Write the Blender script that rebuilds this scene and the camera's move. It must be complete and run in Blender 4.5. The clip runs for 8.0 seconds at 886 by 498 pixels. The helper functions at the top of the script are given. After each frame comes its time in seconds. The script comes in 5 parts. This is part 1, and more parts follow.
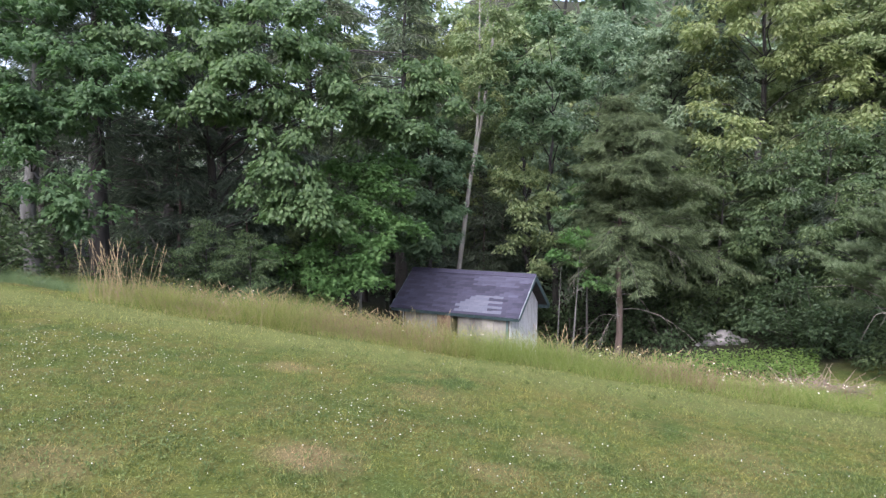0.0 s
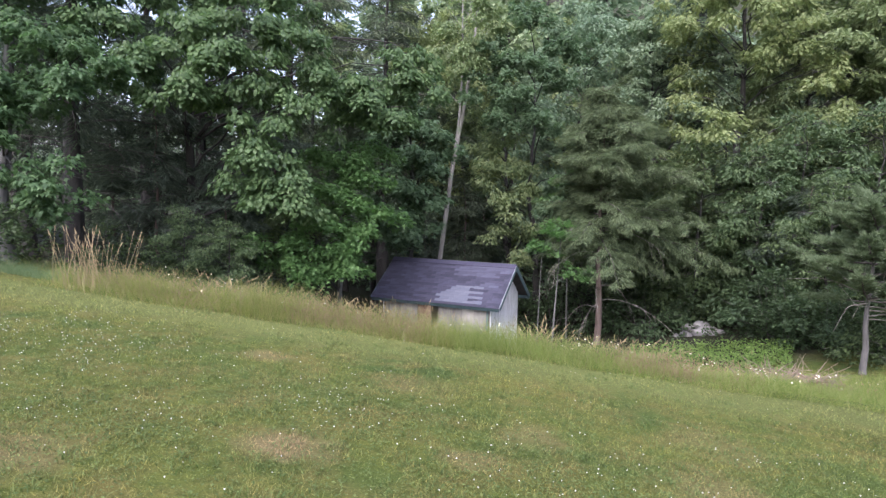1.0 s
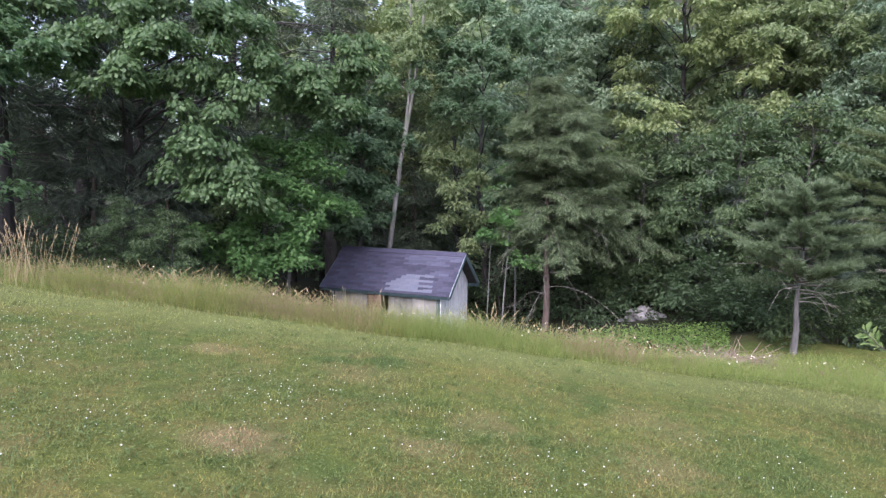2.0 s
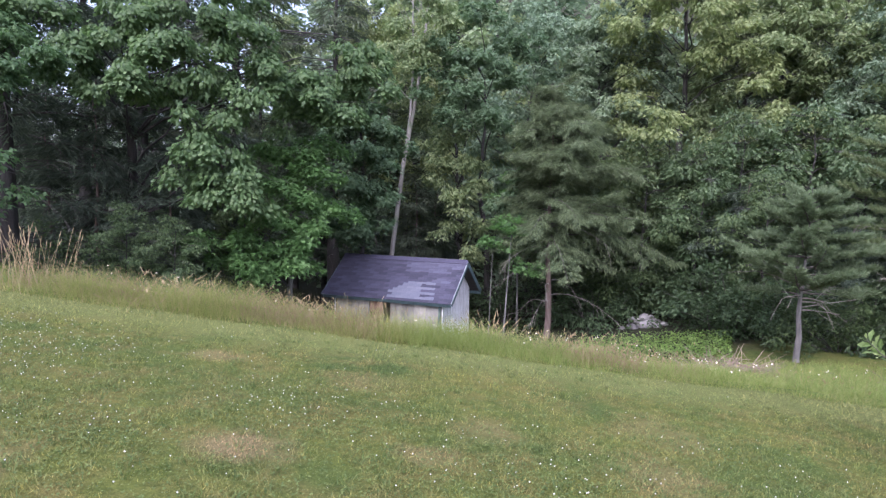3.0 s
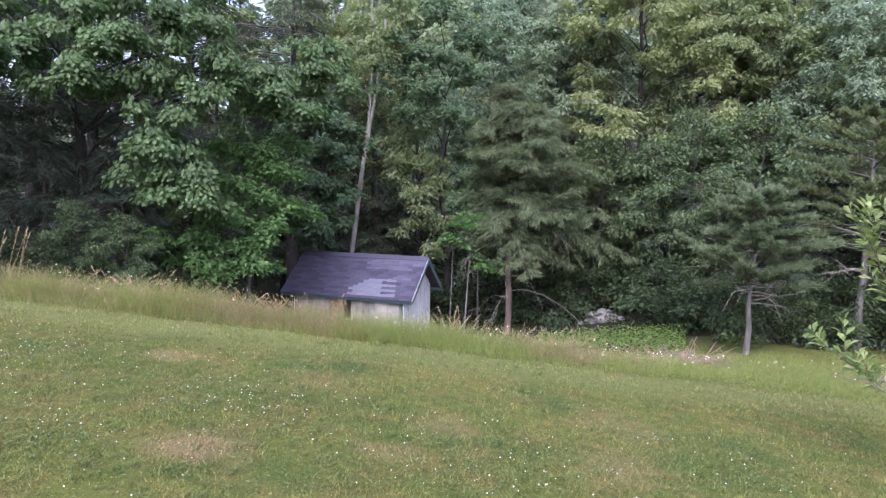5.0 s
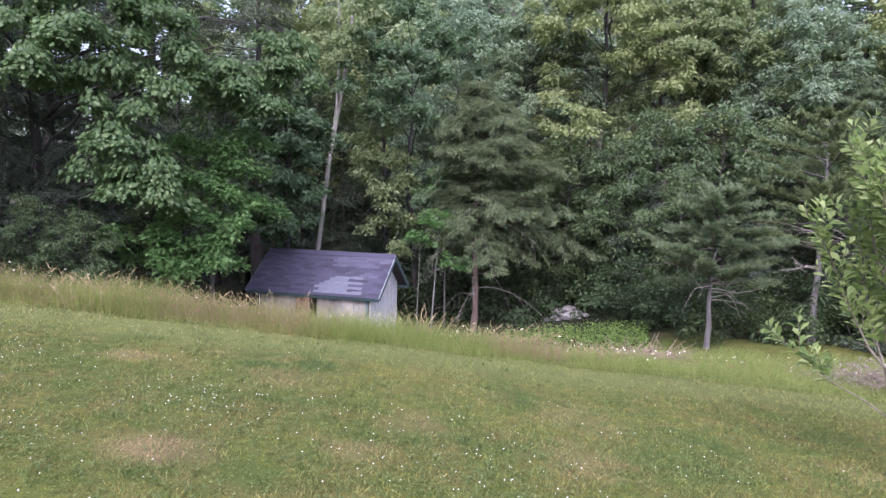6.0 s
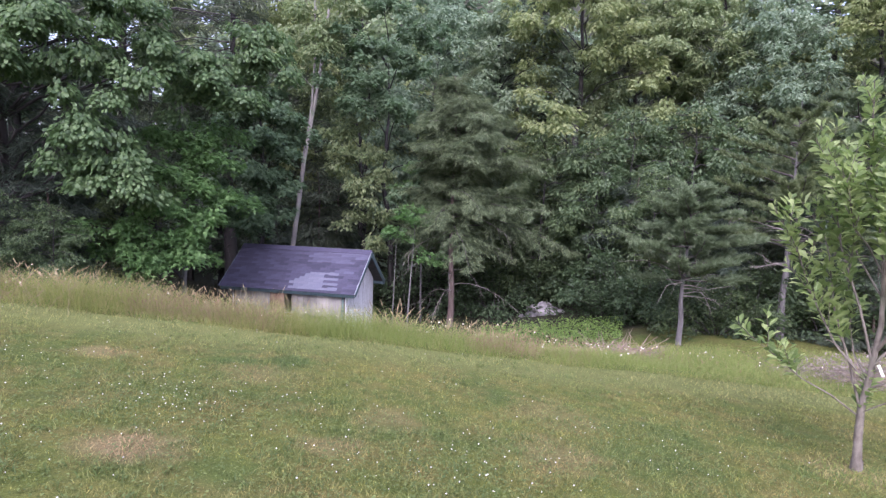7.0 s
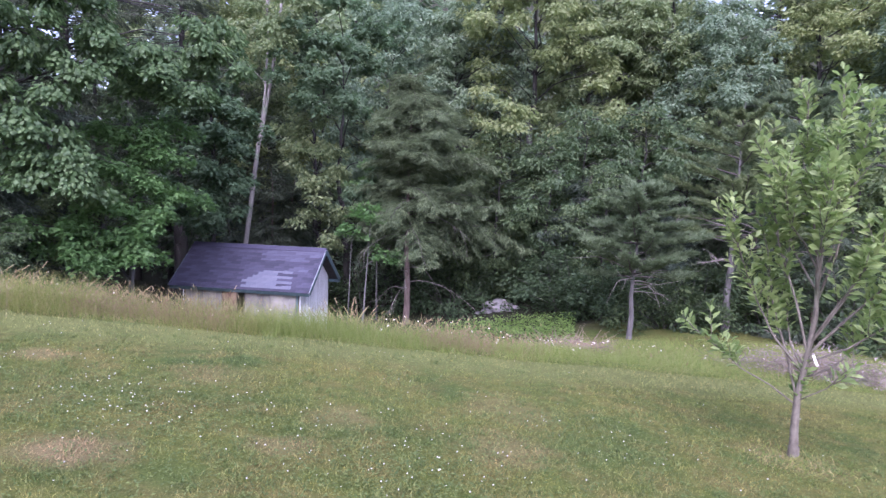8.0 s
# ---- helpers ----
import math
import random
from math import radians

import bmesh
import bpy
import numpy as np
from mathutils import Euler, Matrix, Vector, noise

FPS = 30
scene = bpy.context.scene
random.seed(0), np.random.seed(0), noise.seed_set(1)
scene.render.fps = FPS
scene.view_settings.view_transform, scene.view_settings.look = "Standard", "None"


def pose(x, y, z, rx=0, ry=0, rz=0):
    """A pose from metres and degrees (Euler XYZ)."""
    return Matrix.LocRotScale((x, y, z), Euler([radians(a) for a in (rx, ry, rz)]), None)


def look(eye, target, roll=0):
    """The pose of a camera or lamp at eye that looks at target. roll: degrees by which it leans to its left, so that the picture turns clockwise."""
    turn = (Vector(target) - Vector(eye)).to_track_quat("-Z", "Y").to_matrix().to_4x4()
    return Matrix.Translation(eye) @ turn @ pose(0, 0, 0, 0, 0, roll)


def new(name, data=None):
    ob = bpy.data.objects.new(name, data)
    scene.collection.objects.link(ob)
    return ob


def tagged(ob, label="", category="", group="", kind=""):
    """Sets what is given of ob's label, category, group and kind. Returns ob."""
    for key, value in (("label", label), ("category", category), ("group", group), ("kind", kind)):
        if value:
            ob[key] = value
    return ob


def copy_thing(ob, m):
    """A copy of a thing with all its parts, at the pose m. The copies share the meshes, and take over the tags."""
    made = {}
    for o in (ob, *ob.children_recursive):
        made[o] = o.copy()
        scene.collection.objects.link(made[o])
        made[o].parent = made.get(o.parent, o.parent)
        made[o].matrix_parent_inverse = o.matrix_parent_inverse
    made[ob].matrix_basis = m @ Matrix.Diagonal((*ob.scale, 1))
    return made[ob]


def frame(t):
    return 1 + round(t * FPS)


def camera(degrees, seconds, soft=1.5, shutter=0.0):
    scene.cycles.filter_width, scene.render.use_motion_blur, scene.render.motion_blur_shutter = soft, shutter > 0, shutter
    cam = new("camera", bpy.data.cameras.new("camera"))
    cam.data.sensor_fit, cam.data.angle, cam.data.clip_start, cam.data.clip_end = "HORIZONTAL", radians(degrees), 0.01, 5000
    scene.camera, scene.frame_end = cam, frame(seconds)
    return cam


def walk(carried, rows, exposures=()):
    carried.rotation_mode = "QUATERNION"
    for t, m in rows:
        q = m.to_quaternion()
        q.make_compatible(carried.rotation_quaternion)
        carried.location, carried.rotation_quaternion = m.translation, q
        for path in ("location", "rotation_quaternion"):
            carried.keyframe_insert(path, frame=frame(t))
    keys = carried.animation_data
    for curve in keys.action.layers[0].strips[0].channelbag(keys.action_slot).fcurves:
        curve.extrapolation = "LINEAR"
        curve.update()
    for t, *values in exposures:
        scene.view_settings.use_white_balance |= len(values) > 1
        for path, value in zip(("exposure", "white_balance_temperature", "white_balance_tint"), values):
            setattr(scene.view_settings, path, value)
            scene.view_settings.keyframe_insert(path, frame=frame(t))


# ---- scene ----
cam = camera(69.66, 8.0, soft=1.35, shutter=0.35)
walk(cam, [
    (0.0, pose(0.000, 0.000, 1.600, 86.00, -0.50, 0.00)),
    (0.5, pose(0.012, 0.003, 1.599, 85.85, -0.64, -1.12)),
    (1.0, pose(0.011, 0.013, 1.589, 85.15, -1.09, -1.63)),
    (1.5, pose(0.002, 0.011, 1.593, 84.32, -1.55, -5.11)),
    (1.7, pose(-0.003, 0.009, 1.593, 84.13, -1.0, -6.26)),
    (3.0, pose(-0.019, -0.011, 1.598, 84.86, -1.16, -6.07)),
    (3.5, pose(-0.013, -0.016, 1.600, 84.92, -1.35, -6.64)),
    (4.0, pose(-0.019, -0.010, 1.595, 84.75, -1.54, -7.87)),
    (4.5, pose(-0.015, -0.019, 1.596, 84.69, -1.32, -8.58)),
    (6.0, pose(-0.010, -0.029, 1.595, 84.51, -1.56, -12.53)),
    (6.5, pose(-0.007, -0.031, 1.597, 84.37, -1.82, -13.82)),
    (7.0, pose(-0.009, -0.028, 1.593, 84.23, -1.99, -14.64)),
    (7.5, pose(-0.011, -0.031, 1.594, 84.01, -2.16, -16.33)),
    (8.0, pose(0.018, -0.055, 1.590, 84.16, -2.14, -18.53)),
], exposures=[(0.0, 1.64, 5800, 21), (3.5, 1.67, 5470, 30), (6.5, 1.7, 5600, 35), (8.0, 1.72, 5250, 42)])

# ---- light: late, overcast summer day ----
SUN_EL, SUN_ROT = 47.0, 205.0
world = bpy.data.worlds.new("sky")
scene.world = world
world.use_nodes = True
wn = world.node_tree
sky = wn.nodes.new("ShaderNodeTexSky")
sky.sky_type = "NISHITA"
sky.sun_disc = False
sky.sun_elevation, sky.sun_rotation = radians(SUN_EL), radians(SUN_ROT)
sky.air_density, sky.dust_density, sky.ozone_density = 1.2, 4.0, 1.0
pale = wn.nodes.new("ShaderNodeHueSaturation")
pale.inputs["Saturation"].default_value = 0.6
wn.links.new(sky.outputs[0], pale.inputs["Color"])
wn.links.new(pale.outputs[0], wn.nodes["Background"].inputs[0])
wn.nodes["Background"].inputs[1].default_value = 0.15
sun_data = bpy.data.lights.new("sun", "SUN")
sun_data.energy, sun_data.angle, sun_data.color = 1.7, radians(70), (1.0, 0.95, 0.86)
sun = new("sun", sun_data)
sun.matrix_basis = look((0, 0, 60), (14 * math.sin(radians(25)), 14 * math.cos(radians(25)), 60 - 14 * math.tan(radians(SUN_EL))))

# ---- materials ----


def shader(name):
    m = bpy.data.materials.new(name)
    m.use_nodes = True
    nt = m.node_tree
    return m, nt, nt.nodes["Principled BSDF"]


def node(nt, kind, **values):
    n = nt.nodes.new(kind)
    for k, v in values.items():
        if k in n.inputs:
            n.inputs[k].default_value = v
    return n


def ramp(nt, source, stops):
    r = nt.nodes.new("ShaderNodeValToRGB")
    el = r.color_ramp.elements
    while len(el) < len(stops):
        el.new(0.5)
    for e, (p, c) in zip(el, stops):
        e.position, e.color = p, (*c, 1)
    nt.links.new(source, r.inputs[0])
    return r.outputs[0]


def mixed(nt, fac, a, b, blend="MIX"):
    n = nt.nodes.new("ShaderNodeMix")
    n.data_type, n.blend_type = "RGBA", blend
    for s, i in ((fac, 0), (a, 6), (b, 7)):
        if isinstance(s, (int, float)):
            n.inputs[i].default_value = s
        elif isinstance(s, tuple):
            n.inputs[i].default_value = (*s, 1)
        else:
            nt.links.new(s, n.inputs[i])
    return n.outputs[2]


def noise_tex(nt, scale, detail=4.0, coord="Object", rough=0.55):
    tc = nt.nodes.new("ShaderNodeTexCoord")
    n = node(nt, "ShaderNodeTexNoise", Scale=scale, Detail=detail, Roughness=rough)
    nt.links.new(tc.outputs[coord], n.inputs["Vector"])
    return n.outputs["Fac"]


def bump(nt, bsdf, height, strength, dist=0.01):
    b = node(nt, "ShaderNodeBump", Strength=strength, Distance=dist)
    nt.links.new(height, b.inputs["Height"])
    nt.links.new(b.outputs[0], bsdf.inputs["Normal"])


def leaf_material(name, dark, mid, light, gloss=0.5, through_light=0.52):
    m, nt, p = shader(name)
    geo = nt.nodes.new("ShaderNodeNewGeometry")
    info = nt.nodes.new("ShaderNodeObjectInfo")
    c = ramp(nt, geo.outputs["Random Per Island"], [(0.0, dark), (0.5, mid), (1.0, light)])
    big = noise_tex(nt, 0.45, 2.0)
    c = mixed(nt, ramp(nt, big, [(0.35, (0, 0, 0)), (0.7, (1, 1, 1))]), mixed(nt, 1.0, c, (0.86, 0.9, 0.88), "MULTIPLY"), c)
    c = mixed(nt, 1.0, c, ramp(nt, info.outputs["Random"], [(0.0, (0.93, 0.97, 0.95)), (0.5, (1, 1, 1)), (1.0, (1.13, 1.07, 0.88))]), "MULTIPLY")
    nt.links.new(c, p.inputs["Base Color"])
    p.inputs["Roughness"].default_value = gloss
    p.inputs["Specular IOR Level"].default_value = 0.35
    tr = nt.nodes.new("ShaderNodeBsdfTranslucent")
    nt.links.new(mixed(nt, 1.0, c, (1.15, 1.25, 1.0), "MULTIPLY"), tr.inputs[0])
    mx = node(nt, "ShaderNodeMixShader", Fac=through_light)
    nt.links.new(p.outputs[0], mx.inputs[1])
    nt.links.new(tr.outputs[0], mx.inputs[2])
    nt.links.new(mx.outputs[0], nt.nodes["Material Output"].inputs[0])
    return m


def bark_material(name, a, b, scale=9.0, stretch=0.2):
    m, nt, p = shader(name)
    tc = nt.nodes.new("ShaderNodeTexCoord")
    mp = node(nt, "ShaderNodeMapping", Scale=(1, 1, stretch))
    nt.links.new(tc.outputs["Object"], mp.inputs[0])
    n = node(nt, "ShaderNodeTexNoise", Scale=scale, Detail=6.0, Roughness=0.65)
    nt.links.new(mp.outputs[0], n.inputs["Vector"])
    c = ramp(nt, n.outputs["Fac"], [(0.3, a), (0.7, b)])
    spots = ramp(nt, noise_tex(nt, 2.3), [(0.55, (0, 0, 0)), (0.66, (1, 1, 1))])
    nt.links.new(mixed(nt, spots, c, mixed(nt, 1.0, c, (0.75, 0.95, 0.75), "MULTIPLY")), p.inputs["Base Color"])
    p.inputs["Roughness"].default_value = 0.9
    bump(nt, p, n.outputs["Fac"], 0.7, 0.02)
    return m


# dry places of the lawn: centre x, y, radius, strength
DRY = [(-0.88, 4.2, 0.3, 0.9), (-1.65, 6.75, 0.26, 0.6), (0.35, 4.35, 0.22, 0.5), (2.1, 4.3, 0.4, 0.45), (0.9, 5.0, 0.3, 0.4),
       (-2.35, 3.6, 0.4, 0.5), (2.6, 5.4, 0.45, 0.35), (4.75, 4.05, 0.33, 0.6), (-0.1, 6.2, 0.35, 0.3)]


def lawn_colour(nt):
    """Mown grass: fresh and yellowed green in broad drifts, with straw-coloured dry places."""
    c = ramp(nt, noise_tex(nt, 0.8, 4.0), [(0.3, GRASS_DEEP), (0.5, GRASS_MID), (0.74, GRASS_YELLOW)])
    c = mixed(nt, ramp(nt, noise_tex(nt, 2.6, 5.0), [(0.42, (0, 0, 0)), (0.68, (0.75, 0.75, 0.75))]), c, GRASS_DRY)
    c = mixed(nt, 1.0, c, ramp(nt, noise_tex(nt, 9.0, 5.0, rough=0.7), [(0.3, (0.66, 0.74, 0.66)), (0.5, (1, 1, 1)), (0.7, (1.2, 1.16, 1.1))]), "MULTIPLY")
    geo = nt.nodes.new("ShaderNodeNewGeometry")
    wob = noise_tex(nt, 4.0, 4.0)
    # the last mower tracks beside the meadow are paler
    dot = nt.nodes.new("ShaderNodeVectorMath")
    dot.operation = "DOT_PRODUCT"
    nt.links.new(geo.outputs["Position"], dot.inputs[0])
    dot.inputs[1].default_value = (0.17, 1.0, 0.0)
    sway = nt.nodes.new("ShaderNodeMath")
    sway.operation = "MULTIPLY_ADD"
    nt.links.new(wob, sway.inputs[0])
    sway.inputs[1].default_value = 0.5
    nt.links.new(dot.outputs["Value"], sway.inputs[2])
    track = ramp(nt, span(nt, sway.outputs[0], 7.2, 8.9), [(0.0, (0, 0, 0)), (0.45, (0.75, 0.75, 0.75)), (0.85, (0.75, 0.75, 0.75)), (1.0, (0, 0, 0))])
    c = mixed(nt, track, c, GRASS_TRACK)
    for x, y, r, s in DRY:
        v = nt.nodes.new("ShaderNodeVectorMath")
        v.operation = "SUBTRACT"
        nt.links.new(geo.outputs["Position"], v.inputs[0])
        v.inputs[1].default_value = (x, y, 0)
        flat = nt.nodes.new("ShaderNodeVectorMath")
        flat.operation = "MULTIPLY"
        nt.links.new(v.outputs[0], flat.inputs[0])
        flat.inputs[1].default_value = (1 / r, 1 / r / 1.05, 0)
        ln = nt.nodes.new("ShaderNodeVectorMath")
        ln.operation = "LENGTH"
        nt.links.new(flat.outputs[0], ln.inputs[0])
        ad = nt.nodes.new("ShaderNodeMath")
        ad.operation = "MULTIPLY_ADD"
        nt.links.new(wob, ad.inputs[0])
        ad.inputs[1].default_value = 1.6
        nt.links.new(ln.outputs["Value"], ad.inputs[2])
        c = mixed(nt, spread(nt, ad.outputs[0], s), c, GRASS_STRAW)
    return c


def span(nt, value, a, z):
    r = nt.nodes.new("ShaderNodeMapRange")
    nt.links.new(value, r.inputs["Value"])
    r.inputs["From Min"].default_value, r.inputs["From Max"].default_value = a, z
    return r.outputs[0]


def spread(nt, value, s):
    r = nt.nodes.new("ShaderNodeMapRange")
    nt.links.new(value, r.inputs["Value"])
    r.inputs["From Min"].default_value, r.inputs["From Max"].default_value = 2.1, 1.25
    r.inputs["To Min"].default_value, r.inputs["To Max"].default_value = 0.0, s
    return r.outputs[0]


GRASS_DEEP, GRASS_MID, GRASS_YELLOW = (0.073, 0.106, 0.032), (0.118, 0.138, 0.037), (0.166, 0.16, 0.05)
GRASS_TRACK = (0.165, 0.182, 0.068)
GRASS_DRY, GRASS_STRAW = (0.178, 0.15, 0.06), (0.25, 0.19, 0.108)


def ground_material():
    m, nt, p = shader("earth_and_turf")
    turf = mixed(nt, 1.0, lawn_colour(nt), (0.72, 0.74, 0.66), "MULTIPLY")
    fine = noise_tex(nt, 60.0, 5.0, rough=0.7)
    turf = mixed(nt, 1.0, turf, ramp(nt, fine, [(0.3, (0.5, 0.52, 0.45)), (0.7, (1.25, 1.25, 1.2))]), "MULTIPLY")
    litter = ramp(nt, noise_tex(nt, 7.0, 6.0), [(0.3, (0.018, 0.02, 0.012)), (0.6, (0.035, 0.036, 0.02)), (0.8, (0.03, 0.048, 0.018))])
    geo = nt.nodes.new("ShaderNodeNewGeometry")
    sep = nt.nodes.new("ShaderNodeSeparateXYZ")
    nt.links.new(geo.outputs["Position"], sep.inputs[0])
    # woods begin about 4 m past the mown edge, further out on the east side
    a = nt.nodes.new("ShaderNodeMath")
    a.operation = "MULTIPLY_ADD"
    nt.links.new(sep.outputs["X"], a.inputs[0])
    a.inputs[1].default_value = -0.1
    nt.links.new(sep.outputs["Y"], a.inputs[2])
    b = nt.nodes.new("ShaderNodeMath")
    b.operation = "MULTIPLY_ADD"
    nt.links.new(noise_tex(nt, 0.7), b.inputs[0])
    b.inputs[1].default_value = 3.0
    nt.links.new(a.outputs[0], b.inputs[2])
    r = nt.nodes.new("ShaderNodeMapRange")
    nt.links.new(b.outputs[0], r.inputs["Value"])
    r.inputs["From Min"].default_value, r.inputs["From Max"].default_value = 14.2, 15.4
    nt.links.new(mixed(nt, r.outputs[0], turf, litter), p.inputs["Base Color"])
    p.inputs["Roughness"].default_value = 0.95
    p.inputs["Specular IOR Level"].default_value = 0.1
    bump(nt, p, fine, 0.6, 0.03)
    return m


def blade_material(name, follow, tones, through_light=0.3):
    """Grass blades; follow: they take the lawn's own drifts of colour."""
    m, nt, p = shader(name)
    geo = nt.nodes.new("ShaderNodeNewGeometry")
    c = ramp(nt, geo.outputs["Random Per Island"], tones)
    if follow:
        c = mixed(nt, 1.0, lawn_colour(nt), c, "MULTIPLY")
    nt.links.new(c, p.inputs["Base Color"])
    p.inputs["Roughness"].default_value = 0.55
    p.inputs["Specular IOR Level"].default_value = 0.3
    tr = nt.nodes.new("ShaderNodeBsdfTranslucent")
    nt.links.new(c, tr.inputs[0])
    mx = node(nt, "ShaderNodeMixShader", Fac=through_light)
    nt.links.new(p.outputs[0], mx.inputs[1])
    nt.links.new(tr.outputs[0], mx.inputs[2])
    nt.links.new(mx.outputs[0], nt.nodes["Material Output"].inputs[0])
    return m


def plain_material(name, a, b, scale=12.0, rough=0.8, relief=0.3, low=0.8, high=1.15):
    m, nt, p = shader(name)
    n = noise_tex(nt, scale, 6.0)
    c = ramp(nt, n, [(0.3, a), (0.7, b)])
    info = nt.nodes.new("ShaderNodeObjectInfo")
    c = mixed(nt, 1.0, c, ramp(nt, info.outputs["Random"], [(0.0, (low, low, low * 1.02)), (1.0, (high, high * 0.99, high * 0.96))]), "MULTIPLY")
    nt.links.new(c, p.inputs["Base Color"])
    p.inputs["Roughness"].default_value = rough
    bump(nt, p, n, relief, 0.01)
    return m


def boards_material():
    """Thin white paint worn down to grey wood, streaked along the boards."""
    m, nt, p = shader("weathered_white_paint")
    tc = nt.nodes.new("ShaderNodeTexCoord")
    mp = node(nt, "ShaderNodeMapping", Scale=(9, 9, 0.9))
    nt.links.new(tc.outputs["Object"], mp.inputs[0])
    n = node(nt, "ShaderNodeTexNoise", Scale=2.5, Detail=7.0, Roughness=0.65)
    nt.links.new(mp.outputs[0], n.inputs["Vector"])
    c = ramp(nt, n.outputs["Fac"], [(0.3, (0.3, 0.29, 0.28)), (0.48, (0.58, 0.58, 0.6)), (0.7, (0.72, 0.72, 0.74))])
    nt.links.new(c, p.inputs["Base Color"])
    p.inputs["Roughness"].default_value = 0.85
    bump(nt, p, n.outputs["Fac"], 0.3, 0.01)
    return m


M_GROUND = ground_material()
M_OAK = leaf_material("oak_leaf", (0.055, 0.098, 0.042), (0.09, 0.148, 0.064), (0.13, 0.195, 0.086))
M_MAPLE = leaf_material("maple_leaf", (0.07, 0.132, 0.042), (0.1, 0.185, 0.058), (0.14, 0.235, 0.078))
M_ASH = leaf_material("ash_leaf", (0.128, 0.175, 0.112), (0.185, 0.24, 0.155), (0.245, 0.3, 0.2))
M_POPLAR = leaf_material("poplar_leaf", (0.14, 0.182, 0.085), (0.2, 0.24, 0.112), (0.25, 0.285, 0.14))
M_HEMLOCK = leaf_material("hemlock_needles", (0.05, 0.074, 0.044), (0.092, 0.124, 0.072), (0.15, 0.188, 0.112), 0.85, 0.35)
M_COOL = leaf_material("cool_maple_leaf", (0.066, 0.11, 0.058), (0.1, 0.154, 0.08), (0.138, 0.195, 0.105))
# hemlock needles again, with the woods' deep shade painted into the colour
M_HEMLOCK_SHADE = leaf_material("shade_darkened_needles", (0.045, 0.06, 0.044), (0.075, 0.096, 0.068), (0.11, 0.136, 0.095), 0.85, 0.35)
M_THICKET = leaf_material("thicket_leaf", (0.055, 0.086, 0.04), (0.092, 0.132, 0.06), (0.138, 0.18, 0.083))
M_PINE = leaf_material("pine_needles", (0.074, 0.106, 0.054), (0.115, 0.152, 0.08), (0.168, 0.205, 0.112), 0.7, 0.38)
# shrub leaves: canopy shade is put into the base colour
M_BUSH = leaf_material("shade_darkened_shrub_leaf", (0.038, 0.06, 0.027), (0.058, 0.088, 0.04), (0.088, 0.122, 0.056))
M_FERN = leaf_material("fern_leaf", (0.085, 0.14, 0.03), (0.14, 0.21, 0.05), (0.2, 0.27, 0.075))
M_SAPLING = leaf_material("sapling_leaf", (0.138, 0.195, 0.064), (0.225, 0.285, 0.1), (0.36, 0.41, 0.175), 0.45, 0.5)
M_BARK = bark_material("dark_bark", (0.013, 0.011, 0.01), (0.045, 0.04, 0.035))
M_BARK_GREY = bark_material("grey_bark", (0.045, 0.044, 0.04), (0.13, 0.126, 0.117))
M_BARK_BROWN = bark_material("brown_bark", (0.03, 0.026, 0.023), (0.085, 0.073, 0.063))
M_BARK_RED = bark_material("red_brown_bark", (0.06, 0.042, 0.034), (0.15, 0.11, 0.092))
M_BARK_PALE = bark_material("pale_bark", (0.14, 0.13, 0.118), (0.31, 0.29, 0.262), 5.0, 0.5)
M_BARK_PINE = bark_material("pine_bark", (0.045, 0.041, 0.038), (0.13, 0.122, 0.114))
M_TWIG = bark_material("dead_twig", (0.1, 0.088, 0.075), (0.22, 0.195, 0.17))
M_LAWN = blade_material("lawn_blade", True, [(0.0, (0.45, 0.5, 0.42)), (0.55, (1.1, 1.1, 1.0)), (0.9, (1.6, 1.5, 1.35)), (1.0, (2.2, 1.95, 1.75))])
M_TALL = blade_material("tall_blade", False, [(0.0, (0.11, 0.16, 0.034)), (0.5, (0.2, 0.238, 0.058)), (0.8, (0.275, 0.268, 0.09)), (1.0, (0.36, 0.295, 0.148))], 0.45)
M_LUSH = blade_material("lush_blade", False, [(0.0, (0.11, 0.165, 0.033)), (0.5, (0.185, 0.24, 0.055)), (0.85, (0.25, 0.285, 0.085)), (1.0, (0.33, 0.31, 0.14))], 0.45)
M_SOFT = blade_material("soft_blade", False, [(0.0, (0.075, 0.125, 0.045)), (0.6, (0.125, 0.185, 0.075)), (1.0, (0.185, 0.235, 0.11))], 0.4)
M_HAY = blade_material("seed_stalk", False, [(0.0, (0.17, 0.13, 0.066)), (0.6, (0.29, 0.23, 0.13)), (1.0, (0.22, 0.15, 0.085))], 0.4)
M_PETAL = plain_material("white_petal", (0.47, 0.46, 0.41), (0.6, 0.59, 0.53), 30.0, 0.7, 0.05)
M_ROCK = plain_material("pale_stone", (0.1, 0.096, 0.095), (0.24, 0.228, 0.222), 4.0, 0.9, 0.6)

# ---- the lie of the land ----


def smooth(a, b, v):
    t = np.clip((np.asarray(v, float) - a) / (b - a), 0, 1)
    return t * t * (3 - 2 * t)


def past_edge(x, y):
    """How far a place lies beyond the edge of the mown lawn."""
    return y - (8.45 - 0.17 * np.asarray(x, float))


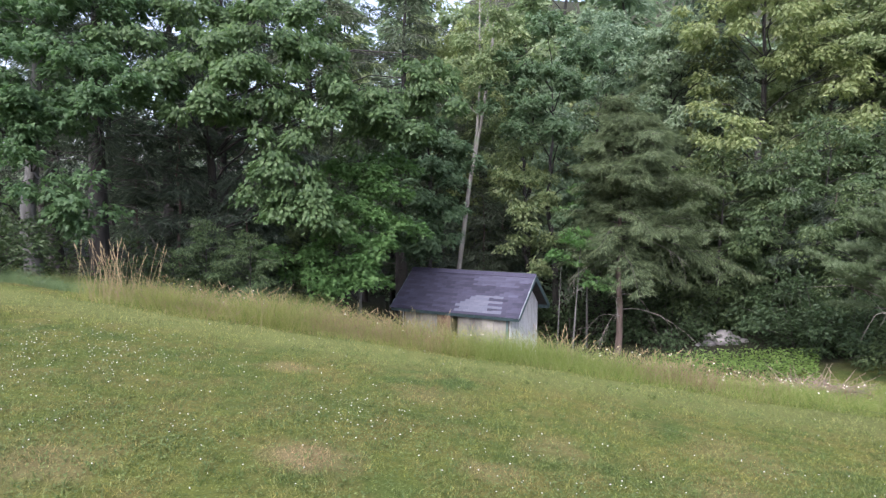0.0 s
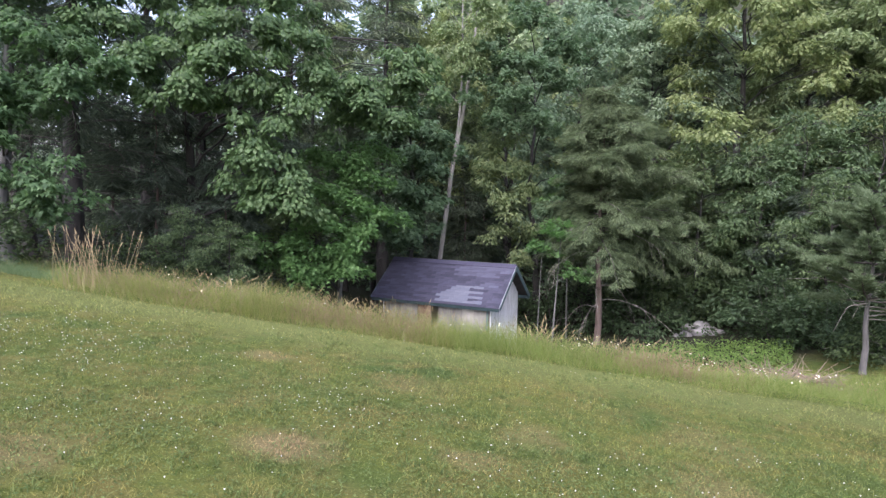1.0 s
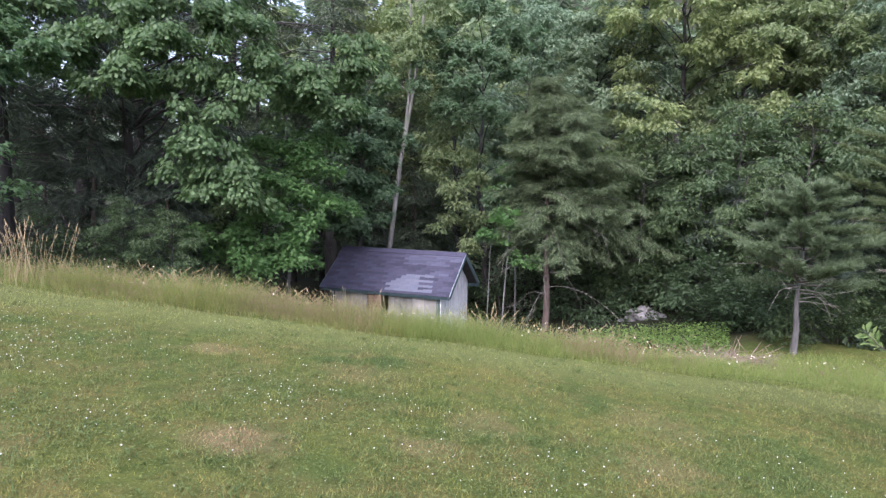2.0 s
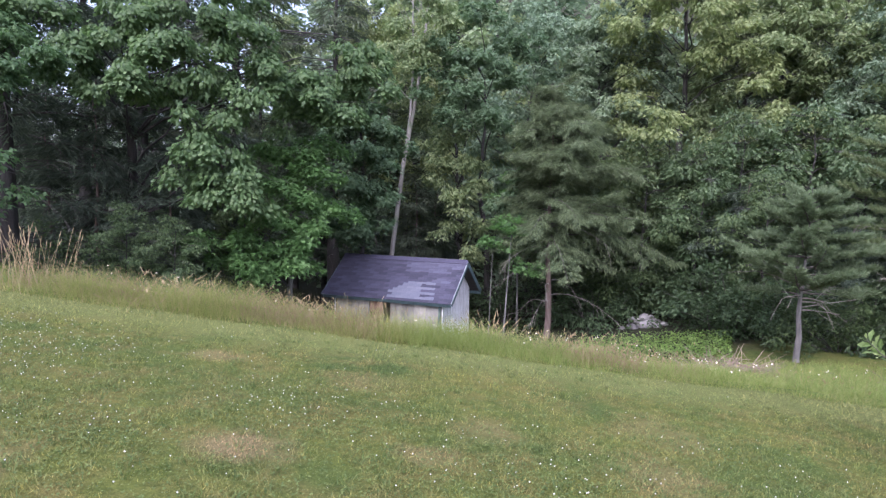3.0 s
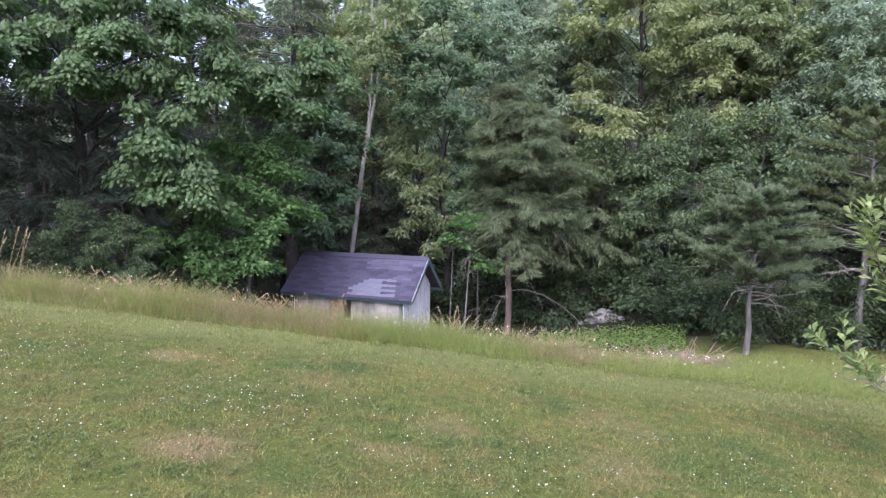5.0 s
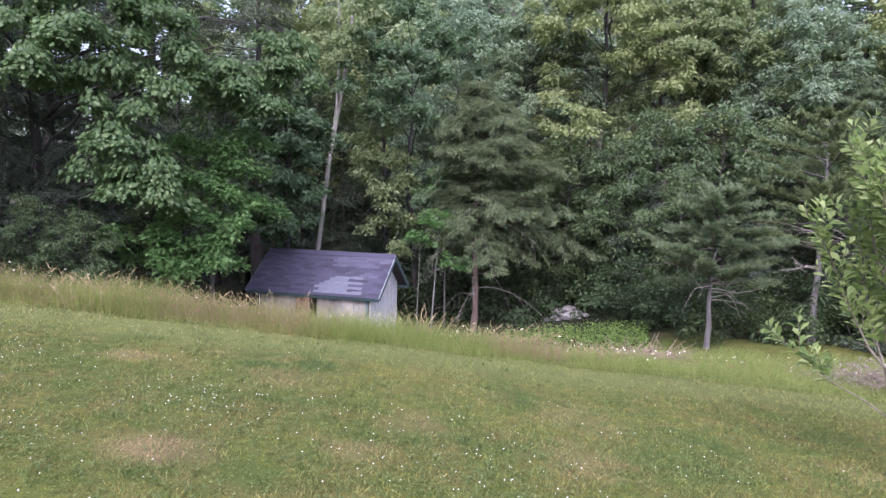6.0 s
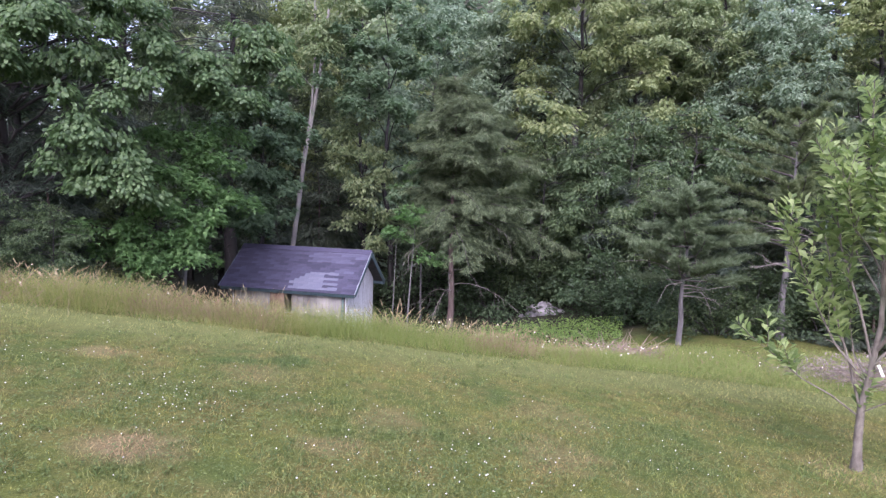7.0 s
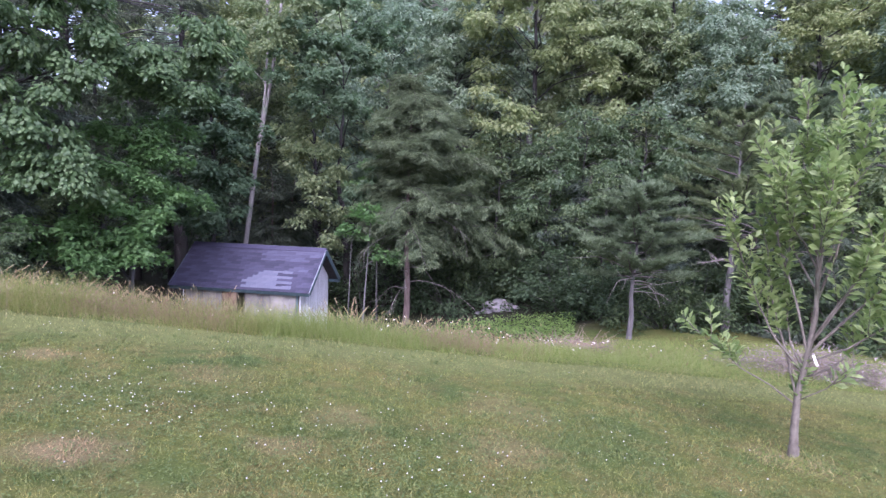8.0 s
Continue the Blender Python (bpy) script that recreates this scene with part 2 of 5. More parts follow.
def land(x, y):
    x, y = np.asarray(x, float), np.asarray(y, float)
    xc, yc = np.clip(x, -26, 26), np.clip(y, -30, 30)
    z = -0.11 * xc - 0.05 * yc
    s = np.maximum(past_edge(x, y) - 0.6, 0)
    deep = 2.3 * (1 - smooth(1.0, 12.0, x)) * (0.55 + 0.45 * smooth(-9, -3, x))
    z = z - deep * (1 - np.exp(-s / 6.0))
    rise = np.maximum(y - 34 + 0.1 * np.abs(x), 0)
    z = z + rise * (0.08 + 0.42 * smooth(-14, 6, x)) * (1 - smooth(60, 260, rise) * 0.6)
    return z + 0.014 * np.sin(x * 1.3 + 0.4) * np.sin(y * 1.1) + 0.008 * np.sin(x * 2.9 - y * 1.7)


def gz(x, y):
    return float(land(x, y))


def mesh_from(name, verts, faces, material, smooth_shade=False):
    """verts (n, 3) and faces (m, 3 or 4) as arrays."""
    verts, faces = np.asarray(verts, np.float32), np.asarray(faces, np.int32)
    me = bpy.data.meshes.new(name)
    k = faces.shape[1]
    me.vertices.add(len(verts))
    me.vertices.foreach_set("co", verts.ravel())
    me.loops.add(faces.size)
    me.loops.foreach_set("vertex_index", faces.ravel())
    me.polygons.add(len(faces))
    me.polygons.foreach_set("loop_start", np.arange(0, faces.size, k, dtype=np.int32))
    me.polygons.foreach_set("use_smooth", np.full(len(faces), smooth_shade))
    me.update(calc_edges=True)
    me.validate()
    me.materials.append(material)
    return me


def build_ground():
    u = np.linspace(-1, 1, 161)
    ax = 30 * u + 470 * np.sign(u) * np.abs(u) ** 5
    gx, gy = np.meshgrid(ax, ax + 8)
    v = np.stack([gx, gy, land(gx, gy)], -1).reshape(-1, 3)
    n = len(u)
    i = (np.arange(n - 1)[:, None] * n + np.arange(n - 1)[None]).ravel()
    f = np.stack([i, i + 1, i + n + 1, i + n], -1)
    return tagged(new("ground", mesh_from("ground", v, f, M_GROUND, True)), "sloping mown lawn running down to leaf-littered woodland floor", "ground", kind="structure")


build_ground()

# ---- helpers for plants ----


def part(name, me, parent, label="", m=None):
    ob = new(name, me)
    ob.parent = parent
    if m is not None:
        ob.matrix_basis = m
    if label:
        tagged(ob, label)
    return ob


def empty(name, m, label, category, group="", kind=""):
    ob = new(name)
    ob.empty_display_size = 0.2
    ob.matrix_basis = m
    return tagged(ob, label, category, group, kind)


def unit(v):
    return v / np.maximum(np.linalg.norm(v, axis=-1, keepdims=True), 1e-9)


class Wood:
    """Tapered round limbs gathered into one mesh."""

    def __init__(self):
        self.v, self.f, self.n = [], [], 0

    def limb(self, path, r0, r1, sides=6, power=1.0):
        path = np.asarray(path, float)
        k = len(path)
        tan = unit(np.gradient(path, axis=0))
        ref = np.where(np.abs(tan[:, 2:3]) > 0.9, np.array([[1.0, 0, 0]]), np.array([[0, 0, 1.0]]))
        a = unit(np.cross(tan, ref))
        b = np.cross(tan, a)
        r = r0 + (r1 - r0) * np.linspace(0, 1, k) ** power
        th = np.linspace(0, 2 * np.pi, sides, endpoint=False)
        ring = path[:, None] + r[:, None, None] * (np.cos(th)[None, :, None] * a[:, None] + np.sin(th)[None, :, None] * b[:, None])
        i = np.arange(k - 1)[:, None] * sides
        j = np.arange(sides)[None]
        j2 = (j + 1) % sides
        f = np.stack([i + j, i + j2, i + sides + j2, i + sides + j], -1).reshape(-1, 4) + self.n
        self.v.append(ring.reshape(-1, 3))
        self.f.append(f)
        self.n += k * sides

    def mesh(self, name, material):
        return mesh_from(name, np.concatenate(self.v), np.concatenate(self.f), material, True)


# leaf outlines: points (across, along, out of plane) and triangles
LOBED = (np.array([(0, 0, 0), (0.46, 0.3, -0.02), (0.17, 0.48, 0.06), (0, 1.0, -0.1), (-0.17, 0.48, 0.06), (-0.46, 0.3, -0.02)], float),
         np.array([(0, 1, 2), (0, 2, 4), (2, 3, 4), (0, 4, 5)]))
OAKLEAF = (np.array([(0, 0, 0), (0.2, 0.28, 0.02), (0.11, 0.42, 0.05), (0.3, 0.66, -0.03), (0, 1.0, -0.14), (-0.3, 0.66, -0.03), (-0.11, 0.42, 0.05), (-0.2, 0.28, 0.02)], float),
           np.array([(0, 1, 2), (0, 2, 6), (0, 6, 7), (2, 3, 4), (2, 4, 6), (4, 5, 6)]))
OVAL = (np.array([(0, 0, 0), (0.24, 0.45, 0.05), (0, 1, -0.08), (-0.24, 0.45, 0.05), (0, 0.45, 0)], float),
        np.array([(0, 1, 4), (1, 2, 4), (2, 3, 4), (3, 0, 4)]))
DIAMOND = (np.array([(0, 0, 0), (0.3, 0.5, 0.06), (0, 1, -0.12), (-0.3, 0.5, 0.06)], float), np.array([(0, 1, 2), (0, 2, 3)]))
OVAL2 = (np.array([(0, 0, 0), (0.27, 0.48, 0.07), (0, 1, -0.1), (-0.27, 0.48, 0.07)], float), np.array([(0, 1, 2), (0, 2, 3)]))
FROND = (np.array([(0, 0, 0), (0.07, 0.4, 0.02), (0, 1, -0.1), (-0.07, 0.4, 0.02)], float), np.array([(0, 1, 2), (0, 2, 3)]))
NEEDLES = (np.array([(-0.02, 0, 0), (0.105, 0.35, 0.02), (0, 1, -0.06), (-0.105, 0.35, 0.02)], float), np.array([(0, 1, 2), (0, 2, 3)]))
THREAD = (np.array([(-0.07, 0, 0), (0.07, 0, 0), (0, 1, -0.05)], float), np.array([(0, 1, 2)]))


def leaves(name, at, along, face, size, outline, material):
    pts, tri = outline
    along = unit(along)
    side = unit(np.cross(along, face))
    up = np.cross(side, along)
    v = at[:, None] + size[:, None, None] * (pts[None, :, 0:1] * side[:, None] + pts[None, :, 1:2] * along[:, None] + pts[None, :, 2:3] * up[:, None])
    f = (np.arange(len(at))[:, None, None] * len(pts) + tri[None]).reshape(-1, 3)
    return mesh_from(name, v.reshape(-1, 3), f, material)


def curve_path(p, d, length, rng, k=6, bend=(0, 0, 0), wob=0.12):
    """A limb that starts at p towards d and bends on its way."""
    out, d = [np.array(p, float)], unit(np.array(d, float))
    for _ in range(k - 1):
        d = unit(d + np.array(bend) / k + rng.normal(0, wob, 3))
        out.append(out[-1] + d * length / (k - 1))
    return np.array(out)


def along_path(path, t):
    s = t * (len(path) - 1)
    i = min(int(s), len(path) - 2)
    return path[i] + (path[i + 1] - path[i]) * (s - i), unit(path[i + 1] - path[i])


def pads(rng, centres, outward, count, wide, flat, size, droop=0.55):
    """Leaf sprays: flattened clumps whose leaves hang outwards."""
    n = len(centres) * count
    c = np.repeat(centres, count, 0)
    o = np.repeat(outward, count, 0)
    q = unit(rng.normal(size=(n, 3))) * rng.random((n, 1)) ** 0.45
    w = np.repeat(rng.uniform(0.65, 1.25, len(centres)), count)[:, None] * wide
    off = q * np.concatenate([w, w, w * flat], 1)
    off[:, 2] -= 0.35 * np.linalg.norm(off[:, :2], axis=1) ** 2 / np.maximum(w[:, 0], 0.1)
    at = c + off
    hor = unit(off * (1, 1, 0) + 0.3 * o + rng.normal(0, 0.25 * wide, (n, 3)))
    along = unit(hor - np.array([0, 0, 1.0]) * rng.uniform(droop - 0.4, droop + 0.4, (n, 1)))
    face = unit(np.array([0, 0, 0.75]) + 0.75 * hor + rng.normal(0, 0.45, (n, 3)))
    return at, along, face, size * rng.uniform(0.7, 1.25, n)


def broadleaf(name, seed, H, r0, base, crown_r, limbs, per_pad, pad, leaf, outline, leaf_mat, bark, label, lean=(0, 0), subs=6, low=0.35, flat=0.45, droop=0.55):
    """A broad-leaved tree: trunk with limbs, and a crown of leaf sprays with gaps."""
    rng = np.random.default_rng(seed)
    ob = empty(name, Matrix.Identity(4), label, "tree")
    w, lw = Wood(), Wood()
    k = 12
    zz = np.linspace(-0.3, H * 0.93, k)
    wob = np.cumsum(rng.normal(0, 0.09, (k, 2)), 0)
    trunk = np.stack([wob[:, 0] + lean[0] * zz, wob[:, 1] + lean[1] * zz, zz], -1)
    trunk[0, :2] = trunk[1, :2] = (0, 0)
    w.limb(trunk, r0 * 1.15, r0 * 0.14, 10, 0.8)
    w.limb([(0, 0, -0.3), (0, 0, 0.15), (0, 0, 0.6)], r0 * 1.7, r0 * 1.02, 10, 0.5)
    cen, out = [], []
    for i in range(limbs):
        h = base + (0.97 - base) * ((i + rng.random()) / limbs)
        p, _ = along_path(trunk, h)
        az = i * 2.4 + rng.normal(0, 0.35)
        prof = math.sin(math.pi * min(1, (0.22 + 0.78 * (h - base) / (1 - base)) ** 0.8)) * 0.75 + 0.35 * (1 - h) + low * (h < base + 0.25)
        L = crown_r * max(0.3, prof) * rng.uniform(0.75, 1.15)
        el = 0.15 + 0.75 * h + rng.normal(0, 0.15)
        d = np.array([math.cos(az) * math.cos(el), math.sin(az) * math.cos(el), math.sin(el)])
        path = curve_path(p, d, L, rng, 7, (0, 0, -0.35), 0.1)
        lw.limb(path, r0 * 0.2 * (1.15 - h) + 0.012, 0.006, 4)
        cen.append(path[-1]); out.append(d)
        for j in range(subs):
            t = 0.18 + 0.8 * (j + rng.random()) / subs
            q, tq = along_path(path, t)
            sgn = 1 if j % 2 else -1
            sd = unit(tq + sgn * unit(np.cross(tq, (0, 0, 1.0))) * rng.uniform(0.6, 1.2) + np.array([0, 0, rng.normal(0.1, 0.25)]))
            l2 = L * rng.uniform(0.2, 0.38) * (1.15 - 0.4 * t)
            sp = curve_path(q, sd, l2, rng, 4, (0, 0, -0.3), 0.12)
            lw.limb(sp, 0.012 + 0.02 * r0, 0.004, 3)
            cen += [sp[-1], sp[2]]
            out += [sd, sd]
    part("trunk", w.mesh(name + "_trunk", bark), ob)
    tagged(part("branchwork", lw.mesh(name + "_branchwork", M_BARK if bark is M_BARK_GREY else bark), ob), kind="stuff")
    cen, out = np.array(cen), np.array(out)
    part("crown", leaves(name + "_crown", *pads(rng, cen, out, per_pad, pad, flat, leaf, droop), outline, leaf_mat), ob)
    return ob


def hemlock(name, seed, H, r0, reach, base, label, sprays=1.0, mat=None, dead=7, needle=1.0, thin=0.1, lop=0.0):
    """A hemlock: whorls of drooping flat sprays of short needles, dead bare boughs below."""
    rng = np.random.default_rng(seed)
    ob = empty(name, Matrix.Identity(4), label, "tree")
    w, dw, lw = Wood(), Wood(), Wood()
    zz = np.linspace(-0.3, H, 10)
    trunk = np.stack([rng.normal(0, 0.04, 10), rng.normal(0, 0.04, 10), zz], -1)
    w.limb(trunk, r0, 0.012, 9, 0.75)
    A, D, F, S = [], [], [], []
    n = int(74 * sprays)
    for i in range(n):
        h = base + (0.99 - base) * (i / n) ** 0.9
        p, _ = along_path(trunk, h)
        az = i * 2.4 + rng.normal(0, 0.3)
        L = reach * (1 - h) ** 0.55 * rng.uniform(0.35, 1.25) / (1 - base) ** 0.55 + 0.3
        L *= 1 + lop * math.cos(az)
        if rng.random() < thin:
            continue
        d = np.array([math.cos(az), math.sin(az), rng.normal(0.2, 0.2)])
        path = curve_path(p, d, L, rng, 8, (0, 0, -0.65), 0.08)
        lw.limb(path, 0.008 + 0.02 * r0 + 0.004 * L, 0.003, 4)
        m = int(7 + 6.5 * L)
        for j in range(m):
            t = 0.06 + 0.94 * (j + rng.random()) / m
            q, tq = along_path(path, t)
            sd = unit(tq * 0.7 + (1 if j % 2 else -1) * unit(np.cross(tq, (0, 0, 1.0))) + np.array([0, 0, rng.normal(-0.1, 0.35)]))
            l2 = (0.25 + 0.3 * L * (1.05 - t)) * rng.uniform(0.4, 1.2)
            kk = int((12 + 52 * l2) / needle ** 1.7)
            tt = rng.random((kk, 1))
            at = q + sd * l2 * tt - np.array([0, 0, 0.28]) * (l2 * tt) ** 2 + rng.normal(0, 0.04, (kk, 3))
            sidev = unit(np.cross(sd, (0, 0, 1.0)))
            al = sd * 0.8 + sidev * rng.choice([-1, 1], (kk, 1)) * rng.uniform(0.25, 0.75, (kk, 1)) + rng.normal(0, 0.18, (kk, 3)) - np.array([0, 0, 0.28])
            A.append(at); D.append(al)
            F.append(np.array([0, 0, 1.0]) + rng.normal(0, 0.4, (kk, 3)))
            S.append(needle ** 0.65 * rng.uniform(0.12, 0.24, kk))
    for i in range(dead):
        p, _ = along_path(trunk, base * rng.uniform(0.4, 1.3))
        az = rng.uniform(0, 6.28)
        path = curve_path(p, (math.cos(az), math.sin(az), 0.5), reach * rng.uniform(0.5, 1.05), rng, 9, (0, 0, -1.7), 0.07)
        dw.limb(path, 0.013, 0.004, 4)
        for t in (0.4, 0.55, 0.7, 0.82):
            q, tq = along_path(path, t)
            dw.limb(curve_path(q, tq + rng.normal(0, 0.6, 3), rng.uniform(0.3, 0.8), rng, 5, (0, 0, -0.8), 0.1), 0.008, 0.003, 3)
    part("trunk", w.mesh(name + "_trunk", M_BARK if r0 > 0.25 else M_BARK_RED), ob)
    tagged(part("branchwork", lw.mesh(name + "_branchwork", M_BARK_BROWN), ob), kind="stuff")
    if dead:
        tagged(part("deadwood", dw.mesh(name + "_dead", M_BARK_BROWN if mat else M_TWIG), ob, "bare dead branches"), kind="stuff")
    part("crown", leaves(name + "_crown", np.concatenate(A), np.concatenate(D), np.concatenate(F), np.concatenate(S), FROND, mat or M_HEMLOCK), ob)
    return ob


def white_pine(name, seed, H, r0, reach, base, label, boughs=34):
    """A white pine: bare pale trunk, dead snags, level boughs carrying soft tufts of long needles."""
    rng = np.random.default_rng(seed)
    ob = empty(name, Matrix.Identity(4), label, "tree")
    w, dw, lw = Wood(), Wood(), Wood()
    zz = np.linspace(-0.3, H, 10)
    trunk = np.stack([np.cumsum(rng.normal(0, 0.03, 10)), np.cumsum(rng.normal(0, 0.03, 10)), zz], -1)
    trunk[:, :2] -= trunk[0, :2]
    w.limb(trunk, r0, 0.006, 10, 0.75)
    A, D = [], []
    whorls = boughs // 5
    for i in range(boughs):
        g = (i // 5) / whorls
        h = base + (0.97 - base) * g ** 0.9 + rng.normal(0, 0.012)
        p, _ = along_path(trunk, min(h, 0.985))
        az = (i % 5) * 1.257 + (i // 5) * 0.5 + rng.normal(0, 0.25)
        L = reach * (1 - 0.9 * g ** 1.5) * rng.uniform(0.6, 1.12) + 0.12
        path = curve_path(p, (math.cos(az), math.sin(az), rng.normal(0.08, 0.08) + 0.25 * g), L, rng, 7, (0, 0, 0.2), 0.06)
        lw.limb(path, 0.012 + 0.04 * r0 + 0.005 * L, 0.004, 4)
        m = int(6 + 9 * L)
        for j in range(m):
            t = (0.27 if g < 0.5 else 0.15) + (0.73 if g < 0.5 else 0.85) * (j + rng.random()) / m
            q, tq = along_path(path, min(t, 0.999))
            sd = unit(tq * 0.9 + (1 if j % 2 else -1) * unit(np.cross(tq, (0, 0, 1.0))) * rng.uniform(0.4, 1.0) + np.array([0, 0, rng.normal(0.12, 0.08)]))
            l2 = (0.16 + 0.22 * L * (1.15 - t)) * rng.uniform(0.6, 1.1)
            lw.limb([q, q + sd * l2], 0.006, 0.003, 3)
            for u in np.arange(0.25, 1.01, 0.13 / max(l2, 0.2)):
                kk = 40
                A.append(np.repeat((q + sd * l2 * u)[None], kk, 0) + rng.normal(0, 0.012, (kk, 3)))
                D.append(sd * 0.95 + unit(rng.normal(size=(kk, 3))) * 0.8 + np.array([0, 0, 0.3]))
    for i in range(9):
        p, _ = along_path(trunk, base * rng.uniform(0.75, 1.15))
        az = rng.uniform(0, 6.28)
        path = curve_path(p, (math.cos(az), math.sin(az), 0.15), reach * rng.uniform(0.35, 0.8), rng, 7, (0, 0, -0.35), 0.1)
        dw.limb(path, 0.018, 0.004, 4)
        for t in (0.45, 0.6, 0.75, 0.88):
            q, tq = along_path(path, t)
            dw.limb(curve_path(q, tq + rng.normal(0, 0.55, 3), rng.uniform(0.25, 0.6), rng, 4, (0, 0, -0.2), 0.12), 0.008, 0.003, 3)
    at, al = np.concatenate(A), np.concatenate(D)
    part("trunk", w.mesh(name + "_trunk", M_BARK_PINE), ob)
    tagged(part("branchwork", lw.mesh(name + "_branchwork", M_BARK_BROWN), ob), kind="stuff")
    tagged(part("deadwood", dw.mesh(name + "_dead", M_TWIG), ob, "bare grey dead branches"), kind="stuff")
    part("crown", leaves(name + "_crown", at, al, rng.normal(size=at.shape), rng.uniform(0.09, 0.16, len(at)), THREAD, M_PINE), ob)
    return ob


def rosettes(rng, boughs, per_m2, leaf, flat=0.3, droop=0.5):
    """Leaves of level sprays: every bough is a shallow dome of small, drooping rosettes."""
    at, al, fa, sz = [], [], [], []
    for c, R in boughs:
        k = max(5, int(10 * R * R))
        az, rr = rng.uniform(0, 6.28, k), R * rng.random(k) ** 0.6
        q = np.stack([np.cos(az) * rr, np.sin(az) * rr, rng.normal(0, flat * R * 0.75, k) - 0.45 * rr * rr / R], -1) + c
        n = max(6, int(per_m2 * R * R * math.pi / k))
        p = np.repeat(q, n, 0)
        th, w = rng.uniform(0, 6.28, k * n), np.repeat(rng.uniform(0.22, 0.4, k), n) * rng.random(k * n) ** 0.6
        out = np.stack([np.cos(th), np.sin(th), np.zeros(k * n)], -1)
        off = out * w[:, None]
        off[:, 2] = rng.normal(0, 0.09, k * n) - 1.1 * w * w
        hang = unit(out + 0.5 * unit((p - c) * (1, 1, 0)) + rng.normal(0, 0.25, (k * n, 3)) - np.array([0, 0, 1.0]) * rng.uniform(droop - 0.2, droop + 0.6, (k * n, 1)))
        at.append(p + off)
        al.append(hang)
        fa.append(np.array([0, 0, 0.6]) + 0.9 * unit(hang * (1, 1, 0)) + rng.normal(0, 0.4, (k * n, 3)))
        sz.append(leaf * rng.uniform(0.65, 1.2, k * n))
    return np.concatenate(at), np.concatenate(al), np.concatenate(fa), np.concatenate(sz)


def bough_tree(name, seed, trunk, r0, boughs, per_m2, leaf, outline, leaf_mat, bark, label, flat=0.3, droop=0.5):
    """A broad-leaved tree from its trunk's line and its boughs (place of the tip spray, radius), gaps left between them."""
    rng = np.random.default_rng(seed)
    ob = empty(name, Matrix.Identity(4), label, "tree")
    w, lw = Wood(), Wood()
    trunk = np.asarray(trunk, float)
    w.limb(trunk, r0 * 1.15, r0 * 0.16, 10, 0.8)
    w.limb([trunk[0], trunk[0] + (0, 0, 0.3), trunk[0] + (0, 0, 0.8)], r0 * 1.7, r0 * 1.05, 10, 0.5)
    top = trunk[-1, 2]
    for c, R in boughs:
        c = np.asarray(c, float)
        flat_d = math.hypot(c[0] - trunk[-1, 0], c[1] - trunk[-1, 1])
        i = int(np.argmin(np.abs(trunk[:, 2] - min(top * 0.97, max(0.9, c[2] - rng.uniform(0.1, 0.5) * flat_d)))))
        p = trunk[i]
        span = np.linalg.norm(c - p)
        path = np.array([p + (c - p) * u + np.array([0, 0, 0.1 * span]) * math.sin(math.pi * u) + rng.normal(0, 0.035 * span ** 0.5, 3) * (0 < u < 1) for u in np.linspace(0, 1, 7)])
        lw.limb(path, 0.009 + 0.0065 * span, 0.005, 5)
        for k in range(6):
            a, ta = along_path(path, rng.uniform(0.5, 0.97))
            tip = c + rng.normal(0, 1, 3) * (0.5 * R, 0.5 * R, 0.1 * R)
            lw.limb([a, (a + tip) / 2 + rng.normal(0, 0.06, 3), tip], 0.012, 0.004, 3)
    part("trunk", w.mesh(name + "_trunk", bark), ob)
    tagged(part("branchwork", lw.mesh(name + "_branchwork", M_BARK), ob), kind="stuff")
    part("crown", leaves(name + "_crown", *rosettes(rng, boughs, per_m2, leaf, flat, droop), outline, leaf_mat), ob)
    return ob


def edge_boughs(seed, H, base, wide, count, R, towards=-1.57, lop=0.45, peak=0.45):
    """Boughs of a tree at a wood's edge: a rounded crown, fuller on the side towards the light."""
    rng = np.random.default_rng(seed)
    out = []
    for i in range(count):
        u = (i + rng.random()) / count
        h = base + (1 - base) * u
        prof = (math.sin(math.pi * min(1.0, 0.5 * u / peak)) if u < peak else math.cos(math.pi / 2 * ((u - peak) / (1 - peak)) ** 1.3))
        az = i * 2.4 + rng.normal(0, 0.3)
        r = wide * max(0.25, 0.3 + 0.7 * prof) * (1 + lop * math.cos(az - towards)) / (1 + lop) * rng.uniform(0.55, 1.05)
        out.append((np.array([math.cos(az) * r, math.sin(az) * r, H * h]), R * rng.uniform(0.65, 1.3)))
    return out


def stem_line(seed, H, lean=(0.0, 0.0), sway=0.08, k=14):
    rng = np.random.default_rng(seed)
    z = np.linspace(-0.3, H, k)
    wob = np.cumsum(rng.normal(0, sway, (k, 2)), 0)
    wob -= wob[1]
    wob[0] = 0
    return np.stack([wob[:, 0] + lean[0] * z, wob[:, 1] + lean[1] * z, z], -1)


